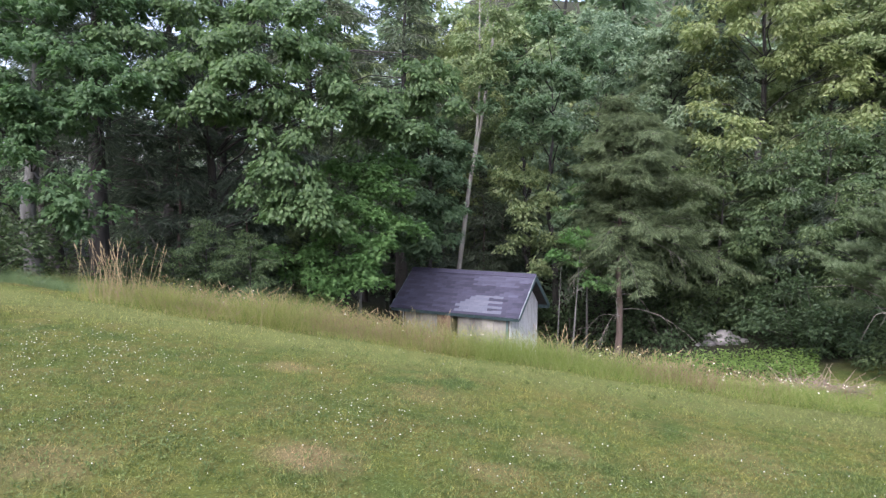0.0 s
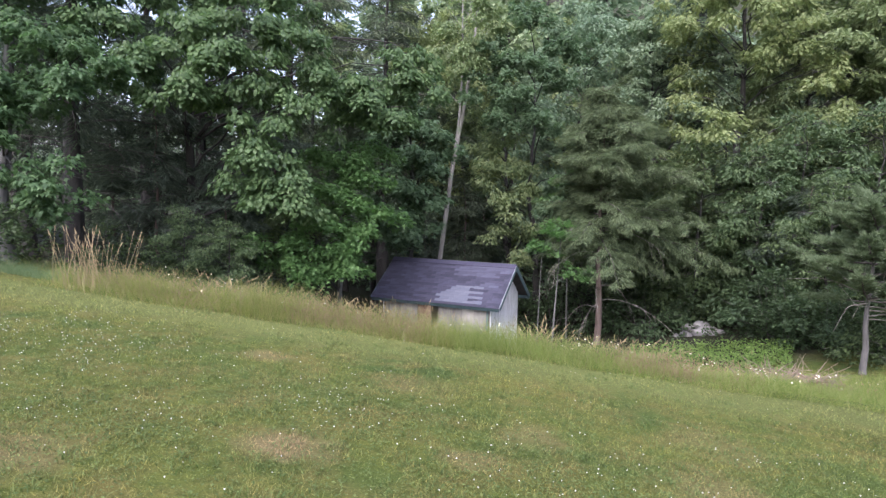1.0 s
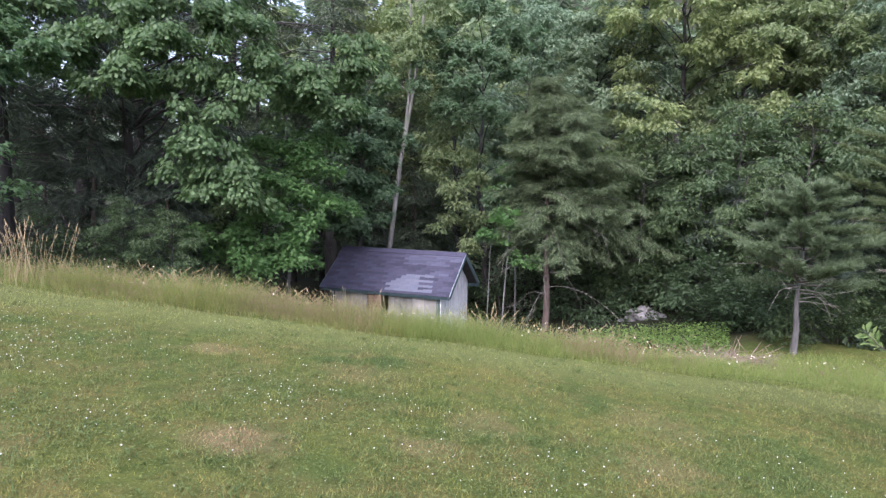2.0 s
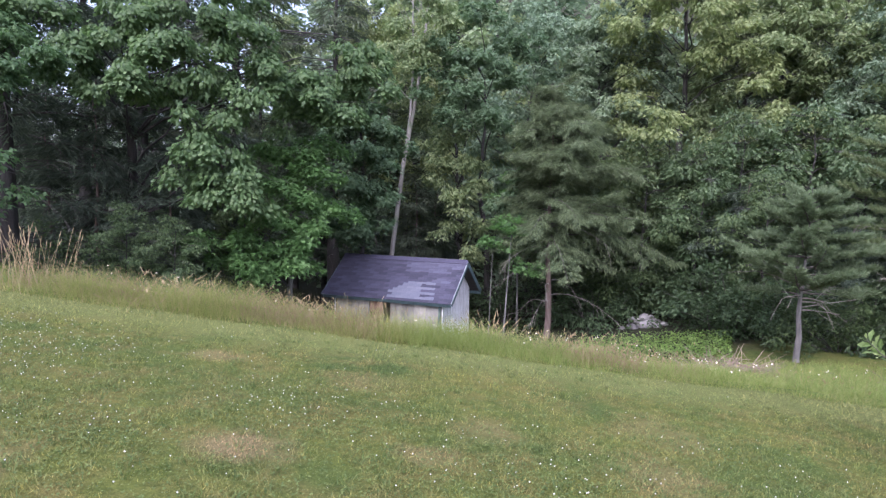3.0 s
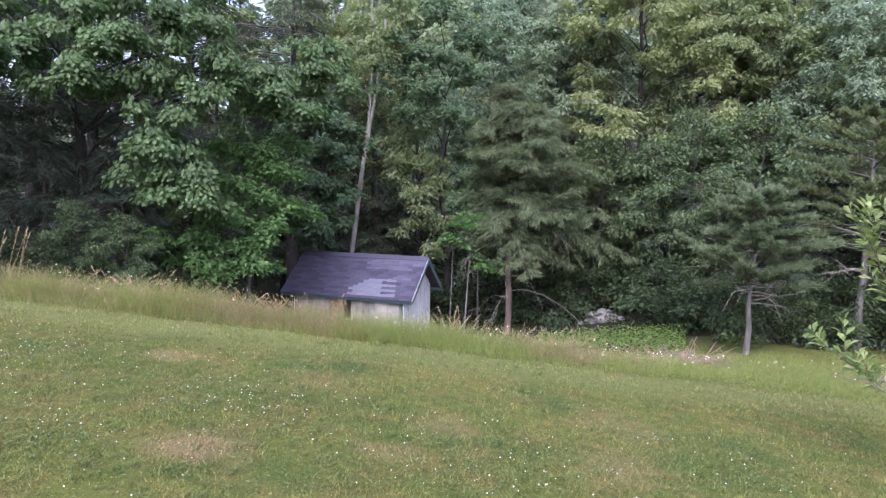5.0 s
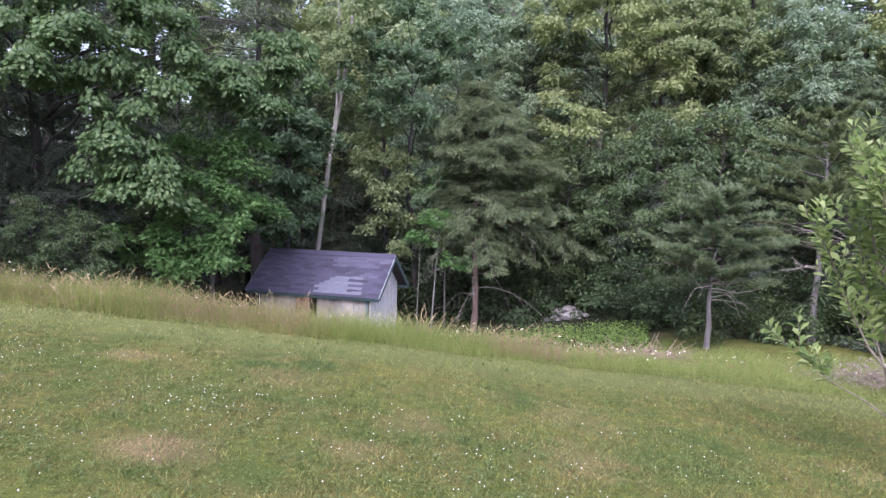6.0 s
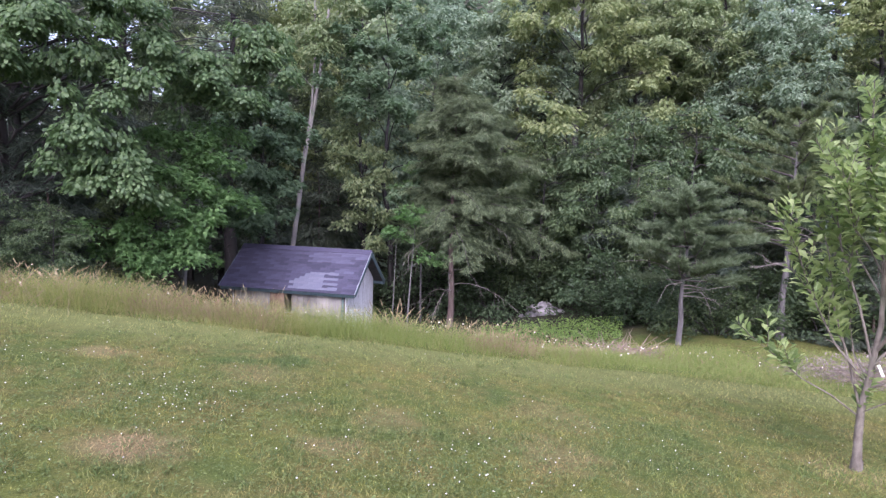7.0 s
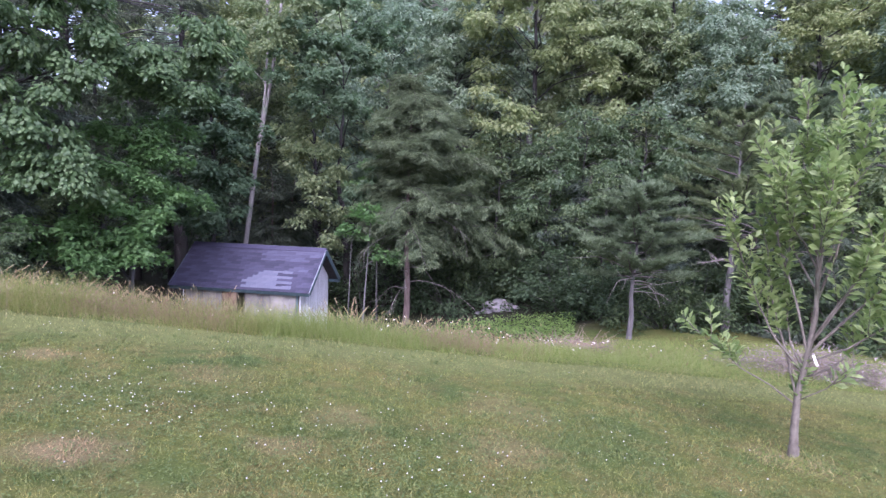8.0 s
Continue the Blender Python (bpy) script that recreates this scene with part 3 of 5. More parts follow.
def shrub(name, seed, H, R, mat, leaf, outline, label, per=42):
    rng = np.random.default_rng(seed)
    ob = empty(name, Matrix.Identity(4), label, "shrub")
    w = Wood()
    cen, out = [], []
    for i in range(17):
        az, el = i * 2.4 + rng.normal(0, 0.3), rng.uniform(0.5, 1.35)
        d = np.array([math.cos(az) * math.cos(el), math.sin(az) * math.cos(el), math.sin(el)])
        path = curve_path((0.1 * d[0], 0.1 * d[1], -0.1), d, (R * math.cos(el) + H * math.sin(el)) * rng.uniform(0.7, 1.05), rng, 6, (0, 0, -0.25), 0.12)
        w.limb(path, 0.018, 0.004, 4)
        for t in (0.35, 0.5, 0.65, 0.8, 0.92, 1.0):
            q, tq = along_path(path, min(t, 0.999))
            cen.append(q + rng.normal(0, 0.18, 3)); out.append(tq)
    tagged(part("branchwork", w.mesh(name + "_stems", M_BARK_BROWN), ob), kind="stuff")
    part("foliage", leaves(name + "_foliage", *pads(rng, np.array(cen), np.array(out), per, 0.36, 0.6, leaf), outline, mat), ob)
    return ob


def stand(x, y, rz=0.0, s=1.0, sink=0.05, sz=None):
    return Matrix.Translation((x, y, gz(x, y) - sink)) @ Matrix.Rotation(radians(rz), 4, "Z") @ Matrix.Diagonal((s, s, sz or s, 1))


def polar(az, d):
    return d * math.sin(radians(az)), d * math.cos(radians(az))


def plant(ob, az, d, rz=0.0, s=1.0, sz=None):
    ob.matrix_basis = stand(*polar(az, d), rz, s, 0.05, sz)
    return ob


def again(ob, az, d, rz=0.0, s=1.0, sz=None, label=""):
    base = ob.matrix_basis.copy()
    ob.matrix_basis = Matrix.Identity(4)
    c = copy_thing(ob, stand(*polar(az, d), rz, s, 0.05, sz))
    ob.matrix_basis = base
    if label:
        tagged(c, label)
    return c


# ---- the shed ----


def box(name, lo, hi, material, bevel=0.006):
    bm = bmesh.new()
    bmesh.ops.create_cube(bm, size=1.0)
    for v in bm.verts:
        v.co = [lo[i] + (v.co[i] + 0.5) * (hi[i] - lo[i]) for i in range(3)]
    if bevel:
        bmesh.ops.bevel(bm, geom=bm.edges[:], offset=bevel, segments=1, affect="EDGES")
    me = bpy.data.meshes.new(name)
    bm.to_mesh(me)
    bm.free()
    me.materials.append(material)
    return me


def prism(name, outline, depth_from, depth_to, material):
    """An outline in the local y-z plane, drawn out along x."""
    n = len(outline)
    v = [(depth_from, y, z) for y, z in outline] + [(depth_to, y, z) for y, z in outline]
    me = bpy.data.meshes.new(name)
    me.from_pydata(v, [], [tuple(range(n)), tuple(range(2 * n - 1, n - 1, -1))] + [(i, n + i, n + (i + 1) % n, (i + 1) % n) for i in range(n)])
    bm = bmesh.new()
    bm.from_mesh(me)
    bmesh.ops.recalc_face_normals(bm, faces=bm.faces[:])
    bm.to_mesh(me)
    bm.free()
    me.materials.append(material)
    return me


M_BOARD = boards_material()
M_TRIM = plain_material("dull_teal_paint", (0.045, 0.075, 0.085), (0.09, 0.14, 0.15), 9.0, 0.6)
M_TRIM_PALE = plain_material("worn_pale_paint", (0.16, 0.181, 0.197), (0.267, 0.288, 0.298), 9.0, 0.6)
M_WOOD_DARK = plain_material("old_dark_wood", (0.03, 0.028, 0.027), (0.07, 0.06, 0.055), 12.0)
# mottled cream, its base colour lowered to carry the shade under the eave
M_CREAM = plain_material("stained_shaded_cream_panel", (0.13, 0.12, 0.105), (0.29, 0.275, 0.245), 3.0)
M_RUST = plain_material("rusty_panel", (0.1, 0.055, 0.035), (0.25, 0.17, 0.11), 6.0)
M_SHINGLE = plain_material("dark_shingle", (0.023, 0.022, 0.039), (0.045, 0.043, 0.07), 40.0, 0.9, 0.3, 0.62, 1.2)
M_SHINGLE_MID = plain_material("faded_shingle", (0.041, 0.04, 0.065), (0.065, 0.063, 0.094), 40.0, 0.9, 0.3, 0.75, 1.15)
M_SHINGLE_PALE = plain_material("pale_shingle", (0.072, 0.075, 0.101), (0.101, 0.106, 0.134), 40.0, 0.9, 0.3, 0.9, 1.1)

RIDGE_END, ROOF_L, RUN, RISE, SHED_TURN = Vector((2.62, 17.82, -0.33)), 3.92, 1.36, 1.01, -26.55
WALL_H = 1.75


def build_shed():
    turn = Matrix.Rotation(radians(SHED_TURN), 4, "Z")
    mid = RIDGE_END - turn @ Vector((ROOF_L / 2, 0, 0))
    eave_z = RIDGE_END.z - RISE
    floor_z = eave_z - WALL_H
    shed = empty("shed", Matrix.Translation((mid.x, mid.y, floor_z)) @ turn, "small weathered white shed with patched dark shingle roof in tall grass", "shed")
    hx, hy = ROOF_L / 2 - 0.3, RUN - 0.2
    pitch = RISE / RUN
    top = WALL_H + 0.2 * pitch - 0.05
    ridge_z = WALL_H + RISE - 0.07
    # gable walls: upright boards cut to the roof's slope
    for side in (-1, 1):
        gable = part("gable_wall", prism("gable_core", [(-hy, 0), (hy, 0), (hy, top), (0, ridge_z - 0.03), (-hy, top)], side * (hx - 0.06), side * (hx - 0.02), M_WOOD_DARK), shed)
        n = 13
        for i in range(n):
            a, b = -hy + 2 * hy * i / n + 0.004, -hy + 2 * hy * (i + 1) / n - 0.004
            za, zb = ridge_z - 0.04 - abs(a) * pitch, ridge_z - 0.04 - abs(b) * pitch
            o = [(a, 0.02 * (i % 3)), (b, 0.02 * (i % 3)), (b, zb)] + ([(0, ridge_z - 0.04)] if a < 0 < b else []) + [(a, za)]
            off = 0.004 * ((i * 7) % 3)
            part("board", prism("board", o, side * (hx - 0.018), side * (hx + 0.004 + off), M_BOARD), gable)
    back = part("back_wall", box("back_wall", (-hx + 0.062, hy - 0.06, 0), (hx - 0.062, hy, top), M_BOARD), shed)
    # front: boarded bays with a dark gap where the door stands ajar
    for a, b, mat, nm in ((-hx + 0.062, -0.55, M_CREAM, "front_panel"), (0.1, hx - 0.12, M_CREAM, "front_panel")):
        front = part(nm, box(nm, (a, -hy + 0.02, 0), (b, -hy + 0.06, top), M_WOOD_DARK), shed)
        n = max(3, round((b - a) / 0.19))
        for i in range(n):
            w = (b - a) / n
            part("board", box("front_board", (a + i * w + 0.004, -hy - 0.006 * (i % 2), 0.03 * (i % 3)), (a + (i + 1) * w - 0.004, -hy + 0.018, top), mat, 0.004), front)
    part("corner_post", box("post", (hx - 0.115, -hy - 0.012, 0), (hx - 0.064, -hy + 0.06, top), M_TRIM), shed)
    part("header", box("header", (-0.548, -hy + 0.005, top - 0.12), (0.098, -hy + 0.06, top - 0.002), M_BOARD), shed)
    door = part("door", box("door", (0, -0.02, 0), (0.48, 0.02, top - 0.14), M_RUST), shed, "rust-stained door standing ajar", Matrix.Translation((-0.53, -hy + 0.01, 0.01)) @ Matrix.Rotation(radians(-16), 4, "Z"))
    part("latch", box("latch", (0.38, -0.05, 0.8), (0.45, -0.021, 0.86), M_WOOD_DARK), door)
    # roof decks, trim and shingles
    sl = math.hypot(RUN, RISE)
    for side, nm in ((-1, "front_slope"), (1, "back_slope")):
        tilt = math.atan2(RISE, RUN)
        # local frame of a slope: x along the ridge, y down the slope, z out of it
        m = Matrix.Translation((0, 0, WALL_H + RISE - 0.03)) @ Matrix(((1, 0, 0, 0), (0, side * math.cos(tilt), side * math.sin(tilt), 0), (0, -math.sin(tilt), math.cos(tilt), 0), (0, 0, 0, 1)))
        deck = part(nm, box("deck", (-ROOF_L / 2, 0.012, -0.035), (ROOF_L / 2, sl, -0.004), M_WOOD_DARK, 0), shed, "", m)
        part("eave_board", box("eave_board", (-ROOF_L / 2, sl + 0.001, -0.13), (ROOF_L / 2, sl + 0.028, -0.006), M_TRIM), deck)
        for e in (-1, 1):
            part("rake_board", box("rake_board", (min(e * ROOF_L / 2, e * (ROOF_L / 2 + 0.025)) + 0.001 * e, 0.02, -0.12), (max(e * ROOF_L / 2, e * (ROOF_L / 2 + 0.025)) + 0.001 * e, sl, -0.005), M_TRIM), deck)
            part("rake_edge", box("rake_edge", (min(e * (ROOF_L / 2 - 0.01), e * (ROOF_L / 2 + 0.027)), 0.02, -0.003), (max(e * (ROOF_L / 2 - 0.01), e * (ROOF_L / 2 + 0.027)), sl + 0.02, 0.003), M_TRIM_PALE if e == 1 else M_TRIM, 0), deck)
        lay_shingles(deck, sl, side)
    cap = part("ridge_cap", prism("ridge_cap", [(-0.13, -0.13 * pitch), (-0.13, -0.13 * pitch + 0.012), (0, 0.02), (0.13, -0.13 * pitch + 0.012), (0.13, -0.13 * pitch), (0, 0.004)], -ROOF_L / 2 - 0.02, ROOF_L / 2 + 0.02, M_SHINGLE), shed, "", Matrix.Translation((0, 0, WALL_H + RISE - 0.012)))


def lay_shingles(deck, sl, side):
    rows, tab = 18, ROOF_L / 14
    rng = random.Random(7 + side)
    course = (sl + 0.03) / rows
    shapes = {}
    for mat in (M_SHINGLE, M_SHINGLE_MID, M_SHINGLE_PALE):
        me = box("shingle", (-tab / 2 + 0.002, -0.02, 0.0), (tab / 2 - 0.002, course + 0.008, 0.006), mat, 0)
        shapes[mat.name] = me
    spill = []
    for r in range(rows):
        for c in range(15):
            x0 = -ROOF_L / 2 + (c - ((r * 3) % 7) / 7) * tab
            a, b = max(x0, -ROOF_L / 2 - 0.01), min(x0 + tab, ROOF_L / 2 + 0.01)
            if b - a < 0.03:
                continue
            f = ((a + b) / 2 + ROOF_L / 2) / ROOF_L
            mat = M_SHINGLE
            if side == -1:
                ragged = 0.02 * ((r * 5) % 3 - 1)
                k = r * 14 / rows
                if k < 4.6 and f > 0.57 + ragged and not (k > 2.5 and f > 0.9):
                    mat = M_SHINGLE_MID
                elif 5.5 < k < 8 and f > 0.8 + ragged and f < 0.93:
                    mat = M_SHINGLE_MID
                elif 7.7 <= k <= 13 and 0.57 + ragged - 0.012 * (k - 8) < f < (0.75 if r % 2 else 0.87):
                    mat = M_SHINGLE_PALE
            lift = 0.002 + 0.004 * rng.random()
            m = Matrix.Translation(((a + b) / 2, r * course, lift)) @ Matrix.Rotation(0.018 + 0.01 * rng.random(), 4, "X") @ Matrix.Rotation(rng.gauss(0, 0.004), 4, "Z") @ Matrix.Diagonal(((b - a) / tab, 1, 1, 1))
            if side == -1:
                part("shingle", shapes[mat.name], deck, "", m)
            else:
                spill.append(m)
    if spill:
        me = shapes[M_SHINGLE.name]
        v0 = [v.co.copy() for v in me.vertices]
        v, f = [], []
        for m in spill:
            f += [tuple(i + len(v) for i in p.vertices) for p in me.polygons]
            v += [m @ q for q in v0]
        tagged(part("shingles", mesh_from("shingles", np.array([tuple(q) for q in v]), np.array(f), M_SHINGLE), deck), kind="stuff")


build_shed()

# ---- trees along the wood's edge ----


def sprays(foot, marks):
    """Boughs given from the lawn's middle as direction, rise (both in degrees), distance and radius, in the tree's own place."""
    x, y = polar(*foot)
    z = gz(x, y) - 0.05
    out = []
    for az, el, d, R in marks:
        px, py = polar(az, d)
        out.append((np.array([px - x, py - y, 1.6 + d * math.tan(radians(el)) - z]), R))
    return out


# the great oak leans its boughs out over the meadow
OAK_FOOT = (-19.5, 18.5)
OAK_MARKS = [(-15.5, 14.5, 16.0, 0.9), (-12.5, 13.5, 15.6, 0.8), (-10.8, 11.0, 15.6, 0.75), (-17.5, 11.5, 15.2, 0.9), (-14.2, 9.8, 15.0, 0.85), (-20.5, 13.0, 15.6, 0.85), (-23.5, 10.5, 15.5, 0.8),
             (-26.0, 12.5, 16.0, 0.8), (-21.0, 8.4, 15.0, 0.75), (-18.0, 8.0, 15.0, 0.7), (-8.2, 9.8, 16.0, 0.8), (-5.6, 9.0, 16.2, 0.8), (-3.0, 11.0, 16.5, 0.75), (-1.2, 12.5, 16.8, 0.6), (-0.6, 9.6, 16.8, 0.65),
             (-3.6, 7.4, 16.4, 0.7), (-11.6, 7.6, 15.4, 0.7), (-14.8, 3.6, 15.0, 0.7), (-12.8, 2.4, 14.8, 0.7), (-11.2, 0.6, 14.7, 0.6), (-13.6, 0.4, 14.9, 0.6), (-10.3, -1.0, 14.7, 0.42), (-15.8, 1.8, 15.4, 0.5),
             (-6.6, 7.0, 16.4, 0.6), (-16.5, 16.5, 17.0, 0.9), (-12.0, 16.5, 17.0, 0.9), (-21.5, 16.5, 17.5, 0.8)]
plant(bough_tree("oak", 3, stem_line(3, 9.5, (0.03, -0.03)), 0.17, sprays(OAK_FOOT, OAK_MARKS), 760, 0.135, OAKLEAF, M_OAK, M_BARK, "spreading oak with lobed light green leaves at the wood's edge", 0.4, 0.75), *OAK_FOOT)
# maples and oaks at the lawn's top end
TOP_FOOT = (-32.8, 17.2)
TOP_MARKS = [(-32.5, 13.0, 15.5, 0.9), (-29.5, 12.0, 15.2, 0.9), (-27.5, 10.0, 15.0, 0.75), (-31.0, 9.0, 15.0, 0.8), (-34.0, 8.5, 15.2, 0.8), (-28.8, 7.4, 14.9, 0.6), (-35.0, 5.0, 14.6, 0.6), (-31.8, 1.2, 14.2, 0.55), (-29.2, 0.8, 14.2, 0.5),
             (-30.6, -1.0, 14.2, 0.4), (-37.0, 10.0, 16.0, 1.0), (-36.0, 14.0, 16.5, 1.0), (-38.0, 2.0, 15.0, 0.8), (-30.5, 15.5, 16.5, 0.8), (-33.0, 6.4, 15.0, 0.55), (-28.4, 14.6, 16.6, 0.8), (-34.2, 16.4, 17.0, 1.0), (-25.6, 15.6, 17.4, 0.6)]
plant(bough_tree("grey_barked_tree", 8, stem_line(8, 9.0, (0.03, 0.0), 0.05), 0.19, sprays(TOP_FOOT, TOP_MARKS), 600, 0.14, LOBED, M_OAK, M_BARK_GREY, "maple with smooth grey trunk and lobed green leaves", 0.4, 0.65), *TOP_FOOT)
# bright maple: flat layers low over the meadow's back
MAPLE_FOOT = (-7.6, 17.6)
MAPLE_MARKS = [(-9.0, 3.2, 16.5, 0.7), (-7.0, 3.6, 16.6, 0.6), (-5.6, 1.8, 16.4, 0.65), (-8.2, 0.8, 16.0, 0.7), (-6.0, -0.6, 16.0, 0.65), (-9.6, -1.8, 15.8, 0.6), (-7.2, -2.6, 15.7, 0.7), (-5.2, -4.2, 15.7, 0.6), (-8.6, -4.8, 15.6, 0.65),
               (-10.8, -4.0, 15.8, 0.55), (-6.6, -6.0, 15.6, 0.55), (-12.2, -5.4, 15.5, 0.6), (-14.5, -4.4, 15.6, 0.55), (-4.4, 4.6, 17.0, 0.55), (-10.0, -6.8, 15.5, 0.5), (-3.8, -1.6, 16.6, 0.5)]
maple = plant(bough_tree("maple", 5, stem_line(5, 6.4, (0.01, 0.0), 0.05), 0.08, sprays(MAPLE_FOOT, MAPLE_MARKS), 620, 0.14, LOBED, M_MAPLE, M_BARK_GREY, "young maple with bright green leaves in flat layers", 0.18, 0.3), *MAPLE_FOOT)
# cooler green maples either side of the birch
COOL_FOOT = (-1.6, 21.0)
COOL_MARKS = [(-3.4, 6.4, 19.6, 0.8), (-1.2, 6.8, 19.6, 0.8), (0.8, 5.6, 19.8, 0.7), (-2.2, 4.2, 19.3, 0.8), (0.6, 3.0, 19.4, 0.75), (1.6, 4.4, 19.8, 0.5), (-1.0, 1.4, 19.2, 0.75), (0.4, 0.2, 19.2, 0.6), (-3.2, 1.6, 19.4, 0.7), (-2.4, -1.2, 19.3, 0.6), (-0.4, -2.4, 19.3, 0.65), (-1.6, -4.0, 19.3, 0.55), (-3.6, 9.0, 20.0, 0.9), (0.2, 9.2, 20.2, 0.8), (-4.6, -2.6, 19.5, 0.6)]
plant(bough_tree("maple", 6, stem_line(6, 8.4), 0.11, sprays(COOL_FOOT, COOL_MARKS), 480, 0.16, LOBED, M_COOL, M_BARK, "maple with cool green leaves in the wood's shade", 0.35, 0.55), *COOL_FOOT)
FORK_FOOT = (9.6, 22.5)
FORK_MARKS = [(6.2, 13.0, 20.6, 0.9), (8.2, 12.0, 20.4, 0.8), (5.0, 10.4, 20.6, 0.7), (7.8, 9.0, 20.2, 0.75), (9.6, 7.8, 20.2, 0.7), (6.6, 7.6, 20.4, 0.6), (10.4, 6.6, 20.0, 0.5), (10.8, 10.6, 21.0, 0.8), (12.6, 13.5, 21.5, 0.9), (8.8, 15.5, 21.5, 0.9), (13.0, 2.0, 20.6, 0.6), (11.6, -0.4, 20.2, 0.6), (12.8, -1.4, 20.0, 0.5)]
plant(bough_tree("maple", 7, stem_line(12, 9.6, (0.02, 0), 0.12), 0.13, sprays(FORK_FOOT, FORK_MARKS), 440, 0.155, LOBED, M_COOL, M_BARK, "maple with dark forking trunk and cool green leaves", 0.35, 0.55), *FORK_FOOT)
GOLD_FOOT = (7.4, 23.5)
GOLD_MARKS = [(5.4, 5.0, 21.6, 0.65), (7.2, 5.6, 21.4, 0.6), (5.8, 2.6, 21.2, 0.6), (8.0, 2.4, 21.2, 0.65), (6.2, 0.2, 21.2, 0.55), (7.6, -1.2, 21.0, 0.5), (9.4, 0.8, 21.2, 0.6), (6.4, -3.0, 21.2, 0.5), (9.2, -2.8, 21.2, 0.5), (8.4, -5.0, 21.0, 0.5), (2.6, 9.0, 22.8, 0.9), (1.4, 11.5, 22.5, 0.9), (3.4, 6.6, 22.6, 0.7), (4.6, 13.5, 20.4, 0.8), (3.6, 11.4, 20.4, 0.6), (4.9, 15.6, 20.6, 0.8), (2.4, 14.0, 21.0, 0.8)]
plant(bough_tree("poplar", 9, stem_line(9, 8.8, (0.02, 0), 0.1), 0.12, sprays(GOLD_FOOT, GOLD_MARKS), 440, 0.15, OVAL2, M_POPLAR, M_BARK, "young poplar with yellowish green leaves and dark trunk", 0.4, 0.55), *GOLD_FOOT)

# conifers
plant(hemlock("hemlock", 11, 7.6, 0.12, 2.4, 0.41, "hemlock with reddish trunk, drooping grey-green sprays and bare low boughs", 1.7, thin=0.06, dead=16, needle=0.78, lop=0.3), 15.6, 19.2, 0)
dark_pine = plant(hemlock("tall_hemlock", 14, 13.5, 0.3, 3.4, 0.3, "tall hemlock with shade-darkened needles and thick black-brown trunk", 0.75, dead=22, needle=1.7, mat=M_HEMLOCK_SHADE, thin=0.12), -28.2, 18.2, 0)
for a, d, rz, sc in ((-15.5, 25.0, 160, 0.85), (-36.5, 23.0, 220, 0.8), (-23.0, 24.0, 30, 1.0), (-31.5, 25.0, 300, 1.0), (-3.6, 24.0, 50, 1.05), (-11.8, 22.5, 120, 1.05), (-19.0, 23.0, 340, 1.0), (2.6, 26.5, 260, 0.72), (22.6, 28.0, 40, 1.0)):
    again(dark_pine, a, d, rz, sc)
under = plant(hemlock("young_hemlock", 15, 5.4, 0.07, 2.3, 0.06, "young hemlock with thin sprays, needle colour darkened for deep shade", 0.65, dead=6, needle=1.75, mat=M_HEMLOCK_SHADE, thin=0.15), -22.5, 18.6, 0)
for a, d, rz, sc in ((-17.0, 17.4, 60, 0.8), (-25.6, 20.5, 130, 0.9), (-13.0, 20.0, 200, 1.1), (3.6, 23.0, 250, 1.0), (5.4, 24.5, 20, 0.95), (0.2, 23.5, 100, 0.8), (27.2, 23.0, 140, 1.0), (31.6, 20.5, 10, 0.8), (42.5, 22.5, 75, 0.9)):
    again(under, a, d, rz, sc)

# broad-leaved trees along the lower field
poplar = plant(bough_tree("poplar", 25, stem_line(25, 12.0, (0.0, 0.0), 0.1), 0.2, edge_boughs(25, 12.6, 0.14, 4.0, 64, 0.85), 225, 0.18, OVAL2, M_POPLAR, M_BARK, "tall poplar with yellowish green leaves and dark trunk", 0.4, 0.55), 25.5, 24.5)
for a, d, rz, sc in ((31.0, 25.5, 40, 0.95), (36.5, 27.0, -35, 1.05), (48.5, 26.5, 25, 1.0), (0.4, 28.5, 70, 1.05)):
    again(poplar, a, d, rz, sc)
soft = plant(bough_tree("ash_tree", 21, stem_line(21, 11.5, (0.0, 0.0), 0.1), 0.16, edge_boughs(21, 12.2, 0.16, 3.4, 56, 0.85), 250, 0.18, OVAL2, M_ASH, M_BARK, "slender ash with soft grey-green crown"), 14.0, 26.5)
for a, d, rz, sc in ((19.6, 25.5, 45, 0.92), (41.5, 25.0, -40, 0.9), (54.5, 25.0, 30, 0.95), (-4.5, 27.5, 20, 0.85)):
    again(soft, a, d, rz, sc)
low_tree = plant(bough_tree("young_tree", 27, stem_line(27, 5.4, (0.02, 0.0), 0.06), 0.07, edge_boughs(27, 5.8, 0.1, 2.0, 34, 0.58), 300, 0.14, OVAL2, M_THICKET, M_BARK, "leafy young tree filling the wood's edge", 0.35, 0.5), 23.4, 21.6)
for a, d, rz, sc in ((27.6, 21.0, 30, 0.95), (31.0, 21.8, -30, 1.1), (35.0, 22.0, 50, 1.15), (39.0, 22.8, 10, 1.1), (20.6, 22.6, -45, 1.0), (46.0, 22.5, 60, 1.0), (51.0, 21.5, 20, 1.1), (33.0, 19.5, -20, 0.75), (-11.6, 18.8, 45, 0.75), (-20.5, 15.8, 35, 0.42), (-16.8, 15.4, 15, 0.42)):
    again(low_tree, a, d, rz, sc)
pine = plant(white_pine("white_pine", 31, 3.75, 0.085, 1.5, 0.46, "small white pine with bare lower trunk at the field's edge", 50), 35.8, 15.2, 0)
pine_tall = plant(white_pine("tall_white_pine", 33, 6.0, 0.12, 2.0, 0.45, "white pine with soft level boughs and dead snags", 35), 43.3, 18.0, 40)
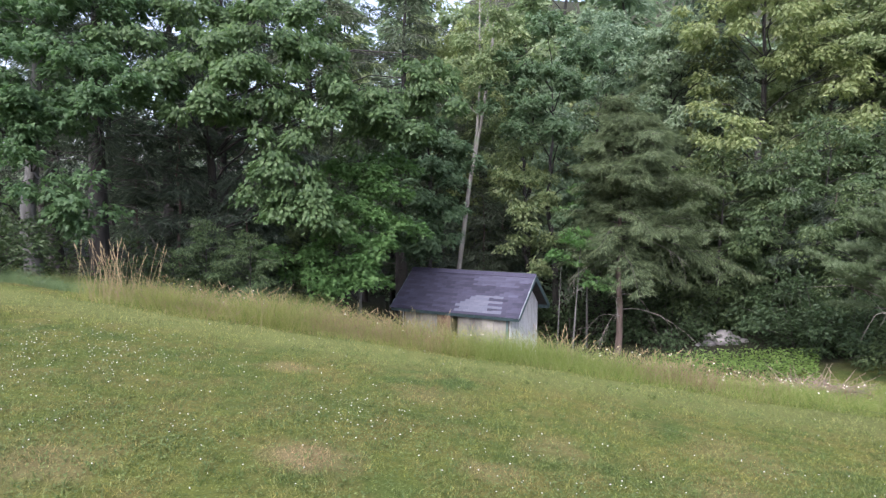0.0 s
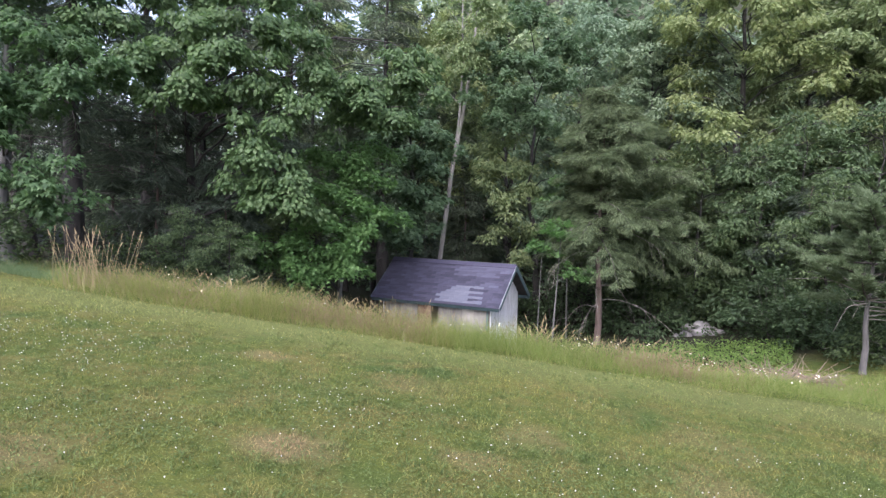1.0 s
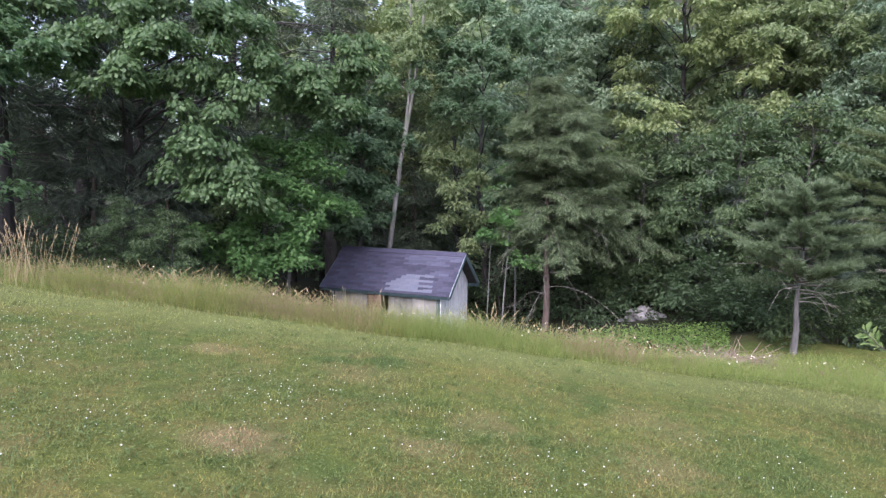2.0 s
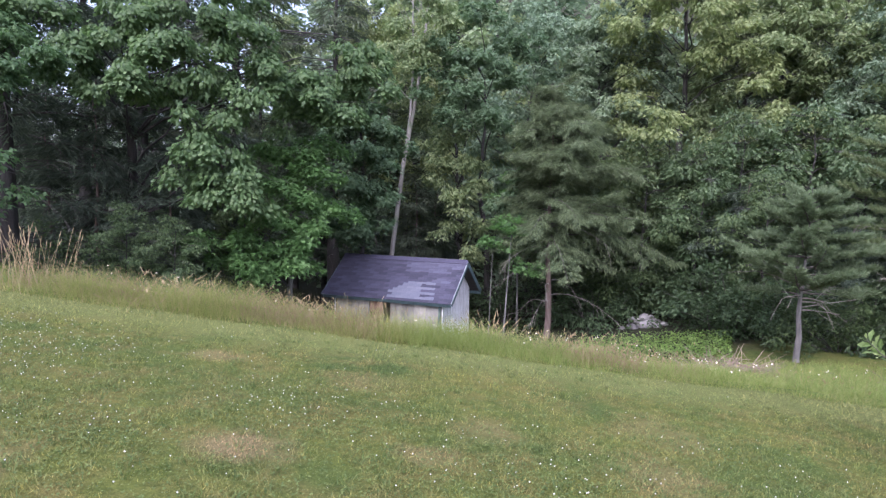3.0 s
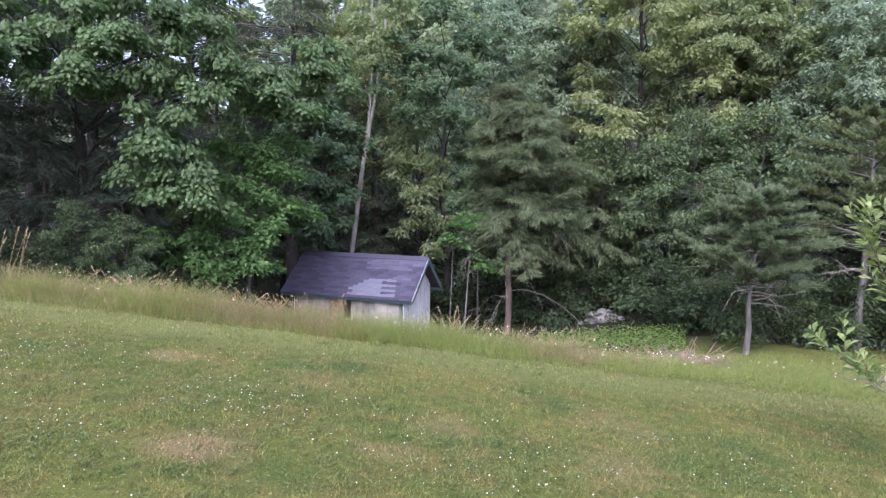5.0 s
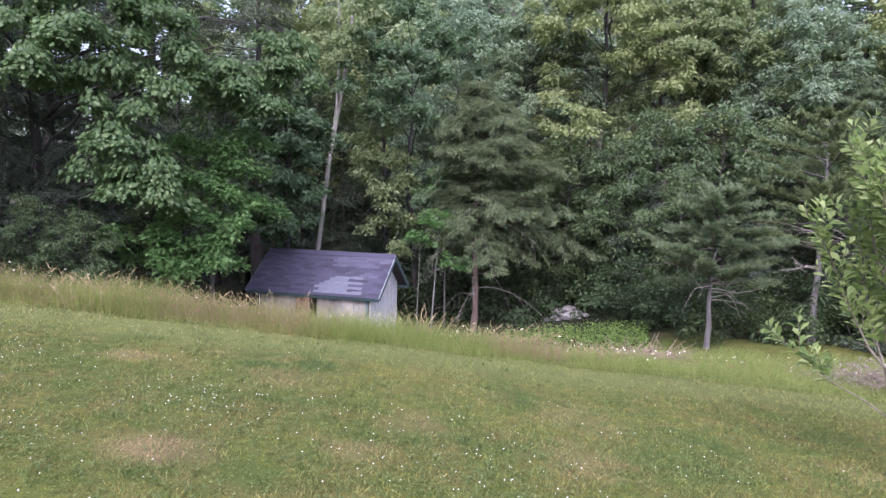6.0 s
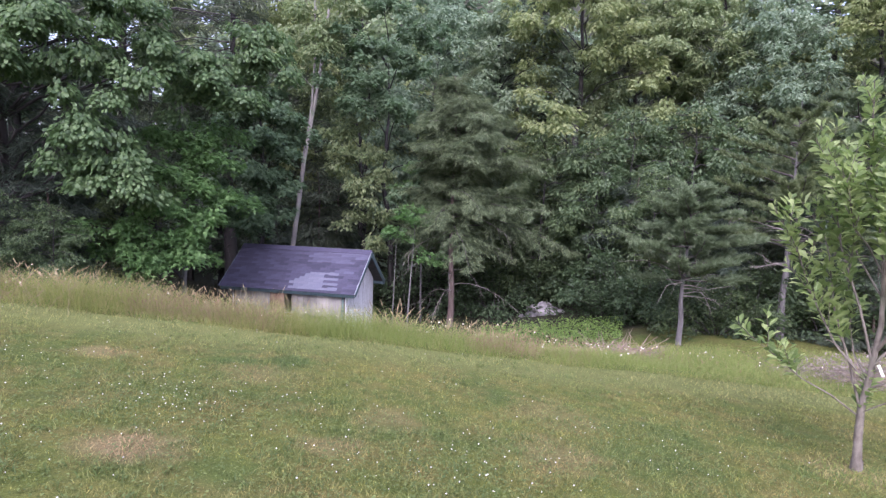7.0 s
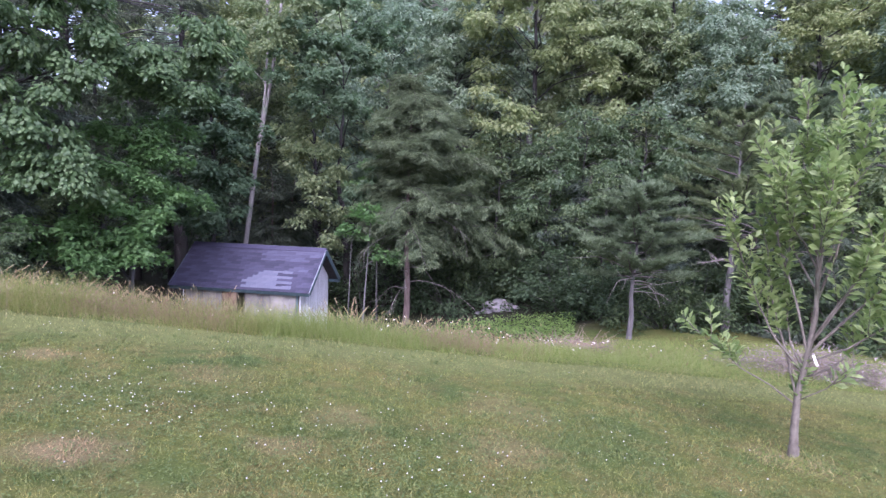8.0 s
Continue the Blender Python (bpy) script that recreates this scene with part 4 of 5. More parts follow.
again(pine_tall, 47.5, 21.0, 140, 1.25)
# extra shade-coloured hemlocks darken the wood's interior behind the pines
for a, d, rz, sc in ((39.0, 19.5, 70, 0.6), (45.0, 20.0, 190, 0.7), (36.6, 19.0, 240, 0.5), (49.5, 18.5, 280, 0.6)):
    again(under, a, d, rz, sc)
bush = plant(shrub("shrub", 41, 1.9, 1.3, M_BUSH, 0.12, DIAMOND, "dense shrub at the wood's edge, leaf colour darkened for shade", 34), 20.0, 21.0)
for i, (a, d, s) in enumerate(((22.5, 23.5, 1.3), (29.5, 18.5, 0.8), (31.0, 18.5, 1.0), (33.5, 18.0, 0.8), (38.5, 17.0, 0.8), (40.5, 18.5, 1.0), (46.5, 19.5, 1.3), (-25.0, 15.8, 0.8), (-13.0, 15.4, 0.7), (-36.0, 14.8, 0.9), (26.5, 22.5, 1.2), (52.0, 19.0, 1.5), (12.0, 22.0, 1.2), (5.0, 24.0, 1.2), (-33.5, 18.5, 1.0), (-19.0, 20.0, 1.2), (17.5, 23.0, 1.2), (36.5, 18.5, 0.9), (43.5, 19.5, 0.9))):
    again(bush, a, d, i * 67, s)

# ---- wooded hillside behind ----
far_ash = broadleaf("hill_tree", 121, 17.0, 0.2, 0.14, 4.6, 26, 15, 0.85, 0.42, DIAMOND, M_ASH, M_BARK, "soft green broad-leaved tree on the wooded hillside", subs=4)
far_poplar = broadleaf("hill_poplar", 122, 19.0, 0.2, 0.14, 4.8, 26, 15, 0.85, 0.42, DIAMOND, M_POPLAR, M_BARK, "yellowish green tree on the wooded hillside", subs=4)
far_dark = hemlock("hill_hemlock", 123, 19.0, 0.28, 4.2, 0.12, "dark hemlock on the wooded hillside", 0.55, dead=0, needle=2.9)
rng_hill = random.Random(5)
first = {far_ash: True, far_poplar: True, far_dark: True}
for row, (d, step) in enumerate(((29, 5.0), (36, 6.0), (50, 7.5))):
    a = (-41.0, -46.0, -8.0)[row]
    while a < 80:
        src = rng_hill.choice((far_ash, far_poplar, far_ash, far_dark, far_poplar) if a > -8 else (far_dark, far_ash))
        place = (a + rng_hill.uniform(-1.5, 1.5), d + rng_hill.uniform(-3, 3), rng_hill.uniform(0, 360), rng_hill.uniform(0.8, 1.0) * (0.6 if -33 < a < -17 else 0.9 if a > 25 else 0.72 if row == 0 else 1.12 if a > -10 else 1.0))
        if first[src]:
            plant(src, *place)
            first[src] = False
        else:
            again(src, *place)
        a += step
for a, d, rz, sc in ((44.8, 34.0, 60, 1.15), (11.0, 42.0, 200, 1.25), (14.5, 45.0, 310, 1.3)):
    again(far_ash, a, d, rz, sc)
for i, a in enumerate(range(-47, -8, 3)):
    again((far_dark, far_ash)[i % 2], a, 31.5 + 2.5 * (i % 3), 70 * i, 0.5)
again(far_poplar, 53.5, 37.0, 30, 1.25)
again(far_ash, 58.0, 33.0, 130, 1.15)

# ---- thin birch behind the shed ----


def build_birch():
    """Two pale, leaning stems that share a foot and carry leaves only high up."""
    rng = np.random.default_rng(51)
    x, y = 0.42, 21.5
    ob = empty("birch", stand(x, y), "tall thin pale birch with two leaning stems behind the shed", "tree")
    w = Wood()
    a = np.array([(-0.15, 0, -0.2), (0.0, 0, 1.6), (0.14, 0, 2.6), (0.5, 0, 5.7), (0.8, 0, 7.4), (1.0, 0.05, 8.7), (1.17, 0.1, 10.1), (1.27, 0.1, 11.4), (1.35, 0.1, 13.5)])
    b = np.array([(0.55, 0, 6.0), (0.7, -0.05, 7.4), (0.78, -0.1, 9.05), (0.73, -0.15, 10.3), (0.72, -0.2, 11.8)])
    w.limb(a, 0.1, 0.022, 9)
    w.limb(b, 0.05, 0.015, 7)
    cen, out = [], []
    for i in range(26):
        src = a if i % 3 else b
        q, tq = along_path(src, rng.uniform(0.62, 0.99) if src is a else rng.uniform(0.3, 0.99))
        az = i * 2.4
        path = curve_path(q, (math.cos(az) * 0.6, math.sin(az) * 0.6, 0.9), rng.uniform(0.8, 1.9), rng, 6, (0, 0, -0.2), 0.12)
        w.limb(path, 0.014, 0.004, 4)
        if i % 4:
            cen += [path[-1], path[3]]
            out += [tq, tq]
    part("stem", w.mesh("birch_stem", M_BARK_PALE), ob)
    part("crown", leaves("birch_crown", *pads(rng, np.array(cen), np.array(out), 34, 0.4, 0.6, 0.15), OVAL, M_POPLAR), ob)


build_birch()


def build_whip(az, d, H, r, lean, clumps, label):
    """A thin young stem with a few separate leaf clumps."""
    rng = np.random.default_rng(int(d * 100) + int(H * 10))
    ob = empty("young_tree", stand(*polar(az, d)), label, "tree")
    w = Wood()
    path = np.array([(lean * t * H, 0.02 * math.sin(5 * t), H * t - 0.1) for t in np.linspace(0, 1, 8)])
    w.limb(path, r, 0.008, 6)
    cen, out = [], []
    for h, dx, dy, k in clumps:
        q, tq = along_path(path, min(h / H, 0.99))
        tip = q + np.array([dx, dy, 0.25])
        w.limb([q, (q + tip) / 2 + (0, 0, 0.08), tip], 0.012, 0.004, 4)
        for _ in range(k):
            cen.append(tip + rng.normal(0, 0.22, 3) * (1, 1, 0.6)); out.append(unit(np.array([dx, dy, 0.01])))
    part("stem", w.mesh("whip_stem", M_BARK_GREY), ob)
    part("foliage", leaves("whip_leaves", *pads(rng, np.array(cen), np.array(out), 40, 0.3, 0.4, 0.14), LOBED, M_MAPLE), ob)


build_whip(10.4, 18.2, 2.9, 0.022, 0.02, [(2.8, 0.05, 0, 1)], "thin bare grey sapling stem beside the shed")
build_whip(11.7, 18.0, 3.4, 0.035, 0.05, [(3.3, 0.0, 0, 9), (2.2, 0.55, -0.1, 5), (3.0, -0.35, 0.1, 4)], "thin young maple with a few leaf clumps beside the shed")
build_whip(13.0, 21.0, 5.2, 0.04, -0.02, [(5.1, 0.0, 0, 8), (4.2, 0.4, 0.2, 5), (4.6, -0.5, 0, 5)], "slim young maple in the wood's shade")

# ---- young tree on the lawn ----
OBOVATE = (np.array([(0, 0, 0), (0.13, 0.3, 0.04), (0.27, 0.64, 0.06), (0, 1, -0.06), (-0.27, 0.64, 0.06), (-0.13, 0.3, 0.04), (0, 0.5, 0)], float),
           np.array([(0, 1, 6), (1, 2, 6), (2, 3, 6), (3, 4, 6), (4, 5, 6), (5, 0, 6)]))


M_BARK_SAPLING = bark_material("sapling_bark", (0.06, 0.05, 0.037), (0.165, 0.146, 0.11), 14.0, 0.6)


def build_sapling():
    rng = np.random.default_rng(61)
    right, deep, up = np.array([0.657, -0.754, 0]), np.array([0.754, 0.657, 0]), np.array([0, 0, 1.0])

    def at(r, h, d=0.0):
        return right * r + deep * d + up * h

    ob = empty("fruit_tree", stand(4.86, 4.16, sink=0.02), "young fruit tree with grey trunk and fresh green leaves", "tree")
    w = Wood()
    trunk = np.array([at(0.0, -0.15), at(0.0, 0.1), at(-0.01, 0.3), at(-0.01, 0.57), at(0.03, 0.9), at(0.07, 1.32), at(0.06, 1.6), at(0.07, 1.85), at(0.05, 2.3)])
    w.limb(trunk, 0.047, 0.01, 10, 0.8)
    w.limb([at(0, -0.12), at(0, 0.02), at(0.0, 0.12)], 0.058, 0.047, 10)
    # upright leaders of the open crown: height on the trunk, then side, height and depth of the tip, girth and leafiness
    shoots = [(0.34, -0.95, 1.12, -0.1, 0.009, 0.6), (0.36, 0.42, 1.0, -0.1, 0.008, 0.3), (0.36, -0.5, 2.35, 0.1, 0.013, 1), (0.46, -0.8, 2.27, -0.1, 0.012, 1), (0.52, -0.5, 2.98, -0.05, 0.013, 1), (0.78, -0.15, 3.35, 0.05, 0.011, 1),
              (0.85, 0.12, 3.3, -0.2, 0.01, 1), (0.68, 0.36, 3.22, 0.15, 0.013, 1), (0.55, 0.68, 2.95, -0.1, 0.016, 1), (0.52, 0.9, 2.45, 0.1, 0.015, 1), (0.5, 0.85, 1.85, -0.25, 0.011, 0.9), (0.72, -0.3, 2.75, 0.4, 0.009, 1),
              (0.76, 0.2, 2.7, 0.5, 0.009, 1), (0.7, 0.1, 2.65, -0.5, 0.009, 1), (0.8, -0.3, 2.6, -0.4, 0.008, 1), (0.55, 0.5, 2.4, -0.45, 0.011, 1), (0.7, 0.0, 2.95, 0.25, 0.01, 1), (0.44, 0.62, 1.5, 0.3, 0.009, 0.7), (0.47, -0.25, 1.75, 0.3, 0.009, 0.5)]
    A, D, F, S = [], [], [], []

    def leafy(path, n, first):
        for j in range(n):
            t = first + (1 - first) * (j + rng.random()) / n
            q, tq = along_path(path, min(t, 0.999))
            ang = j * 2.4 + rng.normal(0, 0.4)
            e1 = unit(np.cross(tq, (0.3, 0.2, 1.0)))
            e2 = np.cross(tq, e1)
            rad = math.cos(ang) * e1 + math.sin(ang) * e2
            tip = t > 0.88
            A.append(q + rad * 0.01)
            D.append(unit(rad * (0.55 if tip else 0.95) + tq * (1.0 if tip else 0.55) + np.array([0, 0, 0.12])))
            F.append(unit(tq * 0.9 - rad * 0.35 + rng.normal(0, 0.25, 3)))
            S.append(rng.uniform(0.06, 0.09) if tip else rng.uniform(0.085, 0.13))

    for t0, r, h, d, girth, full in shoots:
        p, tq = along_path(trunk, t0)
        end = at(r, h, d)
        span = np.linalg.norm(end - p)
        low = h < 1.3
        midp = p + (end - p) * 0.5 + (up * -0.05 if low else (end - p) * (1, 1, 0) * (0.04 if r < -0.4 else 0.15) - up * 0.03 * span)
        path = np.array([p, p + (midp - p) * 0.5 + rng.normal(0, 0.03, 3), midp + rng.normal(0, 0.02, 3), midp + (end - midp) * 0.5 + rng.normal(0, 0.035, 3), end])
        w.limb(path, girth, 0.003, 6)
        bare = 0.5 if low else 0.36
        leafy(path, int(26 * span * full) + 7, bare)
        twigs = int((9 if low else 12) * full)
        for k in range(twigs):
            q, tb = along_path(path, bare - 0.04 + (0.98 - bare) * (k + rng.random()) / twigs)
            ang = rng.uniform(0, 6.28)
            sd = unit(tb * 0.8 + np.array([math.cos(ang), math.sin(ang), 0.5]) * 0.7)
            tw = curve_path(q, sd, rng.uniform(0.14, 0.36), rng, 5, (0, 0, 0.4), 0.08)
            w.limb(tw, 0.005, 0.002, 4)
            leafy(tw, 13, 0.05)
    w.limb([at(0.03, 0.93), at(0.06, 0.97, -0.03), at(0.08, 0.99, -0.05)], 0.006, 0.003, 5)
    tuft = np.array([along_path(trunk, t)[0] for t in np.linspace(0.36, 0.5, 5)])
    leafy(tuft, 34, 0.0)
    part("trunk", w.mesh("fruit_tree_trunk", M_BARK_SAPLING), ob)
    part("crown", leaves("fruit_tree_crown", np.array(A), np.array(D), np.array(F), np.array(S), OBOVATE, M_SAPLING), ob)
    part("tag", box("tag", (-0.011, -0.001, -0.1), (0.011, 0.001, 0.002), M_PETAL, 0), ob, "white plastic plant tag", Matrix.Translation(at(0.08, 0.985, -0.06)) @ Matrix.Rotation(radians(-49), 4, "Z") @ Matrix.Rotation(radians(-24), 4, "Y"))


build_sapling()

# ---- stones, brush and dry weeds ----


def stone(x, y, r, squash, seed, label="pale rough stone in a low heap at the wood's edge", group="stone heap", lift=0.0):
    rng = np.random.default_rng(seed)
    bm = bmesh.new()
    bmesh.ops.create_icosphere(bm, subdivisions=3, radius=r)
    cuts = unit(rng.normal(size=(9, 3)))
    off = Vector(rng.uniform(0, 50, 3))
    for v in bm.verts:
        d = np.array(v.co) / r
        k = min([1.0] + [0.72 / max(float(d @ c), 1e-3) for c in cuts if d @ c > 0.72])
        v.co = v.co * (k * (1 + 0.06 * noise.noise(v.co * (1.6 / r) + off)))
        v.co.z *= squash
    me = bpy.data.meshes.new("stone")
    bm.to_mesh(me)
    bm.free()
    me.materials.append(M_ROCK)
    ob = new("stone", me)
    ob.matrix_basis = Matrix.Translation((x, y, gz(x, y) + r * squash * 0.55 + lift)) @ Matrix.Rotation(rng.uniform(0, 6), 4, "Z")
    return tagged(ob, label, "stone", group)


rx, ry = polar(24.0, 20.0)
for i, (dx, dy, r, q, lf) in enumerate(((-0.32, 0, 0.2, 0.6, 0), (0.0, -0.08, 0.24, 0.7, 0), (0.34, 0.05, 0.22, 0.62, 0), (0.15, 0.2, 0.25, 0.7, 0.1), (-0.15, 0.22, 0.22, 0.75, 0.1), (0.5, -0.12, 0.14, 0.6, 0), (-0.52, 0.05, 0.13, 0.6, 0), (0.2, -0.28, 0.12, 0.6, 0))):
    stone(rx + dx * 1.2, ry + dy * 1.2, r * 1.05, q, 70 + i, lift=lf - 0.02)
stone(*polar(-32.5, 14.2), 0.11, 0.8, 90, "single white stone at the top of the lawn", "", 0.05)


def stick_pile(name, az, d, length, width, height, count, material, label, turn=0.0, thick=0.012, curl=0.3):
    rng = np.random.default_rng(count)
    ob = empty(name, stand(*polar(az, d), turn), label, "brush pile")
    w = Wood()
    x0, y0 = polar(az, d)
    rot = Matrix.Rotation(radians(turn), 3, "Z")
    for _ in range(count):
        u, v = rng.normal(0, 0.33), rng.normal(0, 0.33)
        p = np.array([u * length, v * width, 0])
        g = rot @ Vector(p)
        p[2] = gz(x0 + g.x, y0 + g.y) - gz(x0, y0) + max(0, height * (1 - u * u * 2.2 - v * v * 2.2)) * rng.uniform(0.2, 1.0)
        az2 = rng.uniform(0, 6.28)
        path = curve_path(p, (math.cos(az2), math.sin(az2) * 0.6, rng.normal(0.1, 0.25)), rng.uniform(0.25, 0.8), rng, 5, (0, 0, -curl), 0.14)
        w.limb(path, thick * rng.uniform(0.4, 1.2), 0.003, 4)
    me = w.mesh(name, material)
    tagged(part("brushwood", me, ob), kind="stuff")
    return ob


M_BRUSH = bark_material("dry_brush", (0.107, 0.078, 0.057), (0.262, 0.197, 0.148))
M_PALE_WEED = bark_material("pale_dry_weed", (0.095, 0.074, 0.056), (0.25, 0.205, 0.16))
stick_pile("brush_pile", 30.8, 12.7, 1.6, 0.7, 0.28, 560, M_BRUSH, "low heap of dry brown cut brush on the grass", -31)
weed_heap = stick_pile("weed_heap", 50.2, 12.4, 2.4, 0.8, 0.5, 900, M_PALE_WEED, "long heap of pale dried weeds with fluffy heads below the lawn", -49, 0.0045, 0.6)


def build_fluff():
    rng = np.random.default_rng(66)
    n = 800
    u, v = rng.normal(0, 0.36, n), rng.normal(0, 0.36, n)
    at = np.stack([u * 2.4, v * 0.8, 0.1 + np.maximum(0, 0.55 * (1 - u * u * 2.2 - v * v * 2.2)) * rng.uniform(0.3, 1.05, n)], -1)
    rot = Matrix.Rotation(radians(-49), 3, "Z")
    x0, y0 = polar(50.2, 12.4)
    for p in at:
        g = rot @ Vector((p[0], p[1], 0))
        p[2] += gz(x0 + g.x, y0 + g.y) - gz(x0, y0)
    tagged(part("seed_fluff", leaves("seed_fluff", at, rng.normal(size=(n, 3)) + (0, 0, 0.6), rng.normal(size=(n, 3)), rng.uniform(0.03, 0.06, n), OVAL, M_FLUFF), weed_heap, "pinkish white dried flower heads"), kind="stuff")


M_FLUFF = plain_material("pale_fluff", (0.15, 0.125, 0.12), (0.32, 0.275, 0.265), 20.0, 0.9, 0.1)
build_fluff()

# ---- lawn, tall grass and flowers ----


def blades(name, xy, height, width, bend, rng, material, rows=1, base=0.01):
    """Tapered, bent blades on the land; rows: segments of a blade below its tip."""
    n = len(xy)
    p = np.stack([xy[:, 0], xy[:, 1], land(xy[:, 0], xy[:, 1]) - base], -1)
    th = rng.uniform(0, 2 * np.pi, n)
    side = np.stack([np.cos(th), np.sin(th), np.zeros(n)], -1)
    ph = rng.uniform(0, 2 * np.pi, n)
    lean = np.stack([np.cos(ph), np.sin(ph), np.zeros(n)], -1) * (bend * height)[:, None]
    vs = []
    for i in range(rows):
        t = i / rows
        c = p + lean * t * t + np.array([0, 0, 1.0]) * (height * (t - 0.25 * bend * t * t))[:, None]
        k = (width * (1 - 0.45 * t))[:, None] * 0.5
        vs += [c - side * k, c + side * k]
    vs.append(p + lean + np.array([0, 0, 1.0]) * (height * (1 - 0.25 * bend))[:, None])
    m = len(vs)
    v = np.stack(vs, 1).reshape(-1, 3)
    tri = []
    for i in range(rows - 1):
        tri += [(2 * i, 2 * i + 1, 2 * i + 3), (2 * i, 2 * i + 3, 2 * i + 2)]
    tri.append((m - 3, m - 2, m - 1))
    f = (np.arange(n)[:, None, None] * m + np.array(tri)[None]).reshape(-1, 3)
    return mesh_from(name, v, f, material)


def scatter(rng, n, az0, az1, d0, d1, power):
    az = np.radians(rng.uniform(az0, az1, n))
    d = d0 + (d1 - d0) * rng.random(n) ** power
    return np.stack([d * np.sin(az), d * np.cos(az)], -1)


def patchy(xy, scale, seed):
    rng = np.random.default_rng(seed)
    k = rng.normal(0, scale, (6, 2))
    ph = rng.uniform(0, 6.28, 6)
    return np.sin(xy @ k.T + ph).mean(1) * 1.6


def build_lawn():
    rng = np.random.default_rng(81)
    xy = scatter(rng, 340000, -40, 58, 2.4, 12.5, 1.15)
    near, behind = scatter(rng, 14000, -40, 58, 0.05, 2.4, 0.5), scatter(rng, 60000, 58, 320, 0.05, 7.5, 0.6)
    xy = np.concatenate([xy, near, behind])
    s = past_edge(xy[:, 0], xy[:, 1])
    xy = xy[(s < 0.25) | ((xy[:, 0] < -5.6) & (s < 6)) | ((xy[:, 0] > 6) & (s < 6))]
    d = np.hypot(xy[:, 0], xy[:, 1])
    thick = 0.6 * patchy(xy, 2.2, 3) + 0.7 * patchy(xy, 11.0, 4)
    keep = rng.random(len(xy)) < 0.72 + 0.45 * thick
    xy, d, thick = xy[keep], d[keep], thick[keep]
    h = rng.uniform(0.018, 0.05, len(xy)) * np.maximum(0.3, 1 + 0.5 * thick)
    me = blades("lawn_grass", xy, h, 0.0032 + 0.00075 * d, rng.uniform(0.3, 1.3, len(xy)), rng, M_LAWN)
    tagged(new("lawn_grass", me), "short mown lawn grass, green with dry straw patches", "grass", kind="stuff")
    # coarser tufts that the mower left
    c = scatter(rng, 1100, -38, 56, 2.8, 8.3, 0.8)
    c = c[past_edge(c[:, 0], c[:, 1]) < 0]
    q = np.repeat(c, 16, 0) + rng.normal(0, 0.035, (len(c) * 16, 2))
    me = blades("tufts", q, rng.uniform(0.04, 0.085, len(q)), np.full(len(q), 0.0055), rng.uniform(0.4, 1.5, len(q)), rng, M_TUFT, 2)
    tagged(new("grass_tufts", me), "coarse greener grass tufts standing in the lawn", "grass", kind="stuff")
    # cut weeds and straw round the young tree
    q = np.array((4.74, 4.0)) + rng.normal(0, 1, (900, 2)) * (0.26, 0.2)
    me = blades("tree_ring", q, rng.uniform(0.02, 0.09, 900), np.full(900, 0.007), rng.uniform(0.5, 1.6, 900), rng, M_TALL, 2)
    tagged(new("dry_cuttings", me), "yellowed cut weeds lying round the young tree", "weeds", kind="stuff")
    # broad low weeds
    xy = np.concatenate([scatter(rng, 20000, -38, 56, 2.6, 8.0, 1.0)] + [np.array(c) + rng.normal(0, r, (k, 2)) for c, r, k in CLOVER])
    n = len(xy)
    at = np.stack([xy[:, 0], xy[:, 1], land(xy[:, 0], xy[:, 1]) + rng.uniform(0.01, 0.035, n)], -1)
    al = rng.normal(0, 1, (n, 3)) * (1, 1, 0.25)
    me = leaves("low_weeds", at, al, np.array([0, 0, 1.0]) + rng.normal(0, 0.3, (n, 3)), rng.uniform(0.012, 0.028, n), DIAMOND, M_WEED)
    tagged(new("low_weeds", me), "clover and broad-leaved weeds low in the lawn", "weeds", kind="stuff")


M_TUFT = blade_material("tuft_blade", False, [(0.0, (0.05, 0.085, 0.022)), (0.6, (0.095, 0.138, 0.034)), (1.0, (0.2, 0.21, 0.07))])
M_WEED = blade_material("weed_leaf", False, [(0.0, (0.055, 0.085, 0.022)), (0.6, (0.09, 0.125, 0.034)), (1.0, (0.14, 0.17, 0.05))])
CLOVER = [((-3.6, 6.1), 0.8, 4200), ((-0.7, 5.2), 0.5, 2600), ((-1.8, 4.2), 0.28, 900), ((0.2, 4.9), 0.5, 900), ((3.0, 4.7), 0.5, 1200), ((1.2, 3.9), 0.45, 2200), ((-2.6, 4.3), 0.4, 1200)]
build_lawn()


def build_ferns():
    rng = np.random.default_rng(88)
    az, d = np.radians(rng.uniform(18.5, 31, 6000)), rng.uniform(14.4, 17.6, 6000)
    x, y = d * np.sin(az), d * np.cos(az)
    at = np.stack([x, y, land(x, y) + rng.uniform(0.02, 0.3, 6000)], -1)
    al = rng.normal(0, 1, (6000, 3)) * (1, 1, 0.3) + (0, 0, 0.25)
    me = leaves("low_greenery", at, al, np.array([0, 0, 1.0]) + rng.normal(0, 0.4, (6000, 3)), rng.uniform(0.05, 0.1, 6000), OVAL, M_FERN)
    tagged(new("low_greenery", me), "bright green leafy weeds between meadow and woods", "weeds", kind="stuff")


build_ferns()


def tiny_balls(name, at, r, material):
    o = np.array([(1, 0, 0), (-1, 0, 0), (0, 1, 0), (0, -1, 0), (0, 0, 1), (0, 0, -1)], float)
    t = np.array([(0, 2, 4), (2, 1, 4), (1, 3, 4), (3, 0, 4), (2, 0, 5), (1, 2, 5), (3, 1, 5), (0, 3, 5)])
    v = (at[:, None] + r[:, None, None] * o[None]).reshape(-1, 3)
    f = (np.arange(len(at))[:, None, None] * 6 + t[None]).reshape(-1, 3)
    return mesh_from(name, v, f, material)


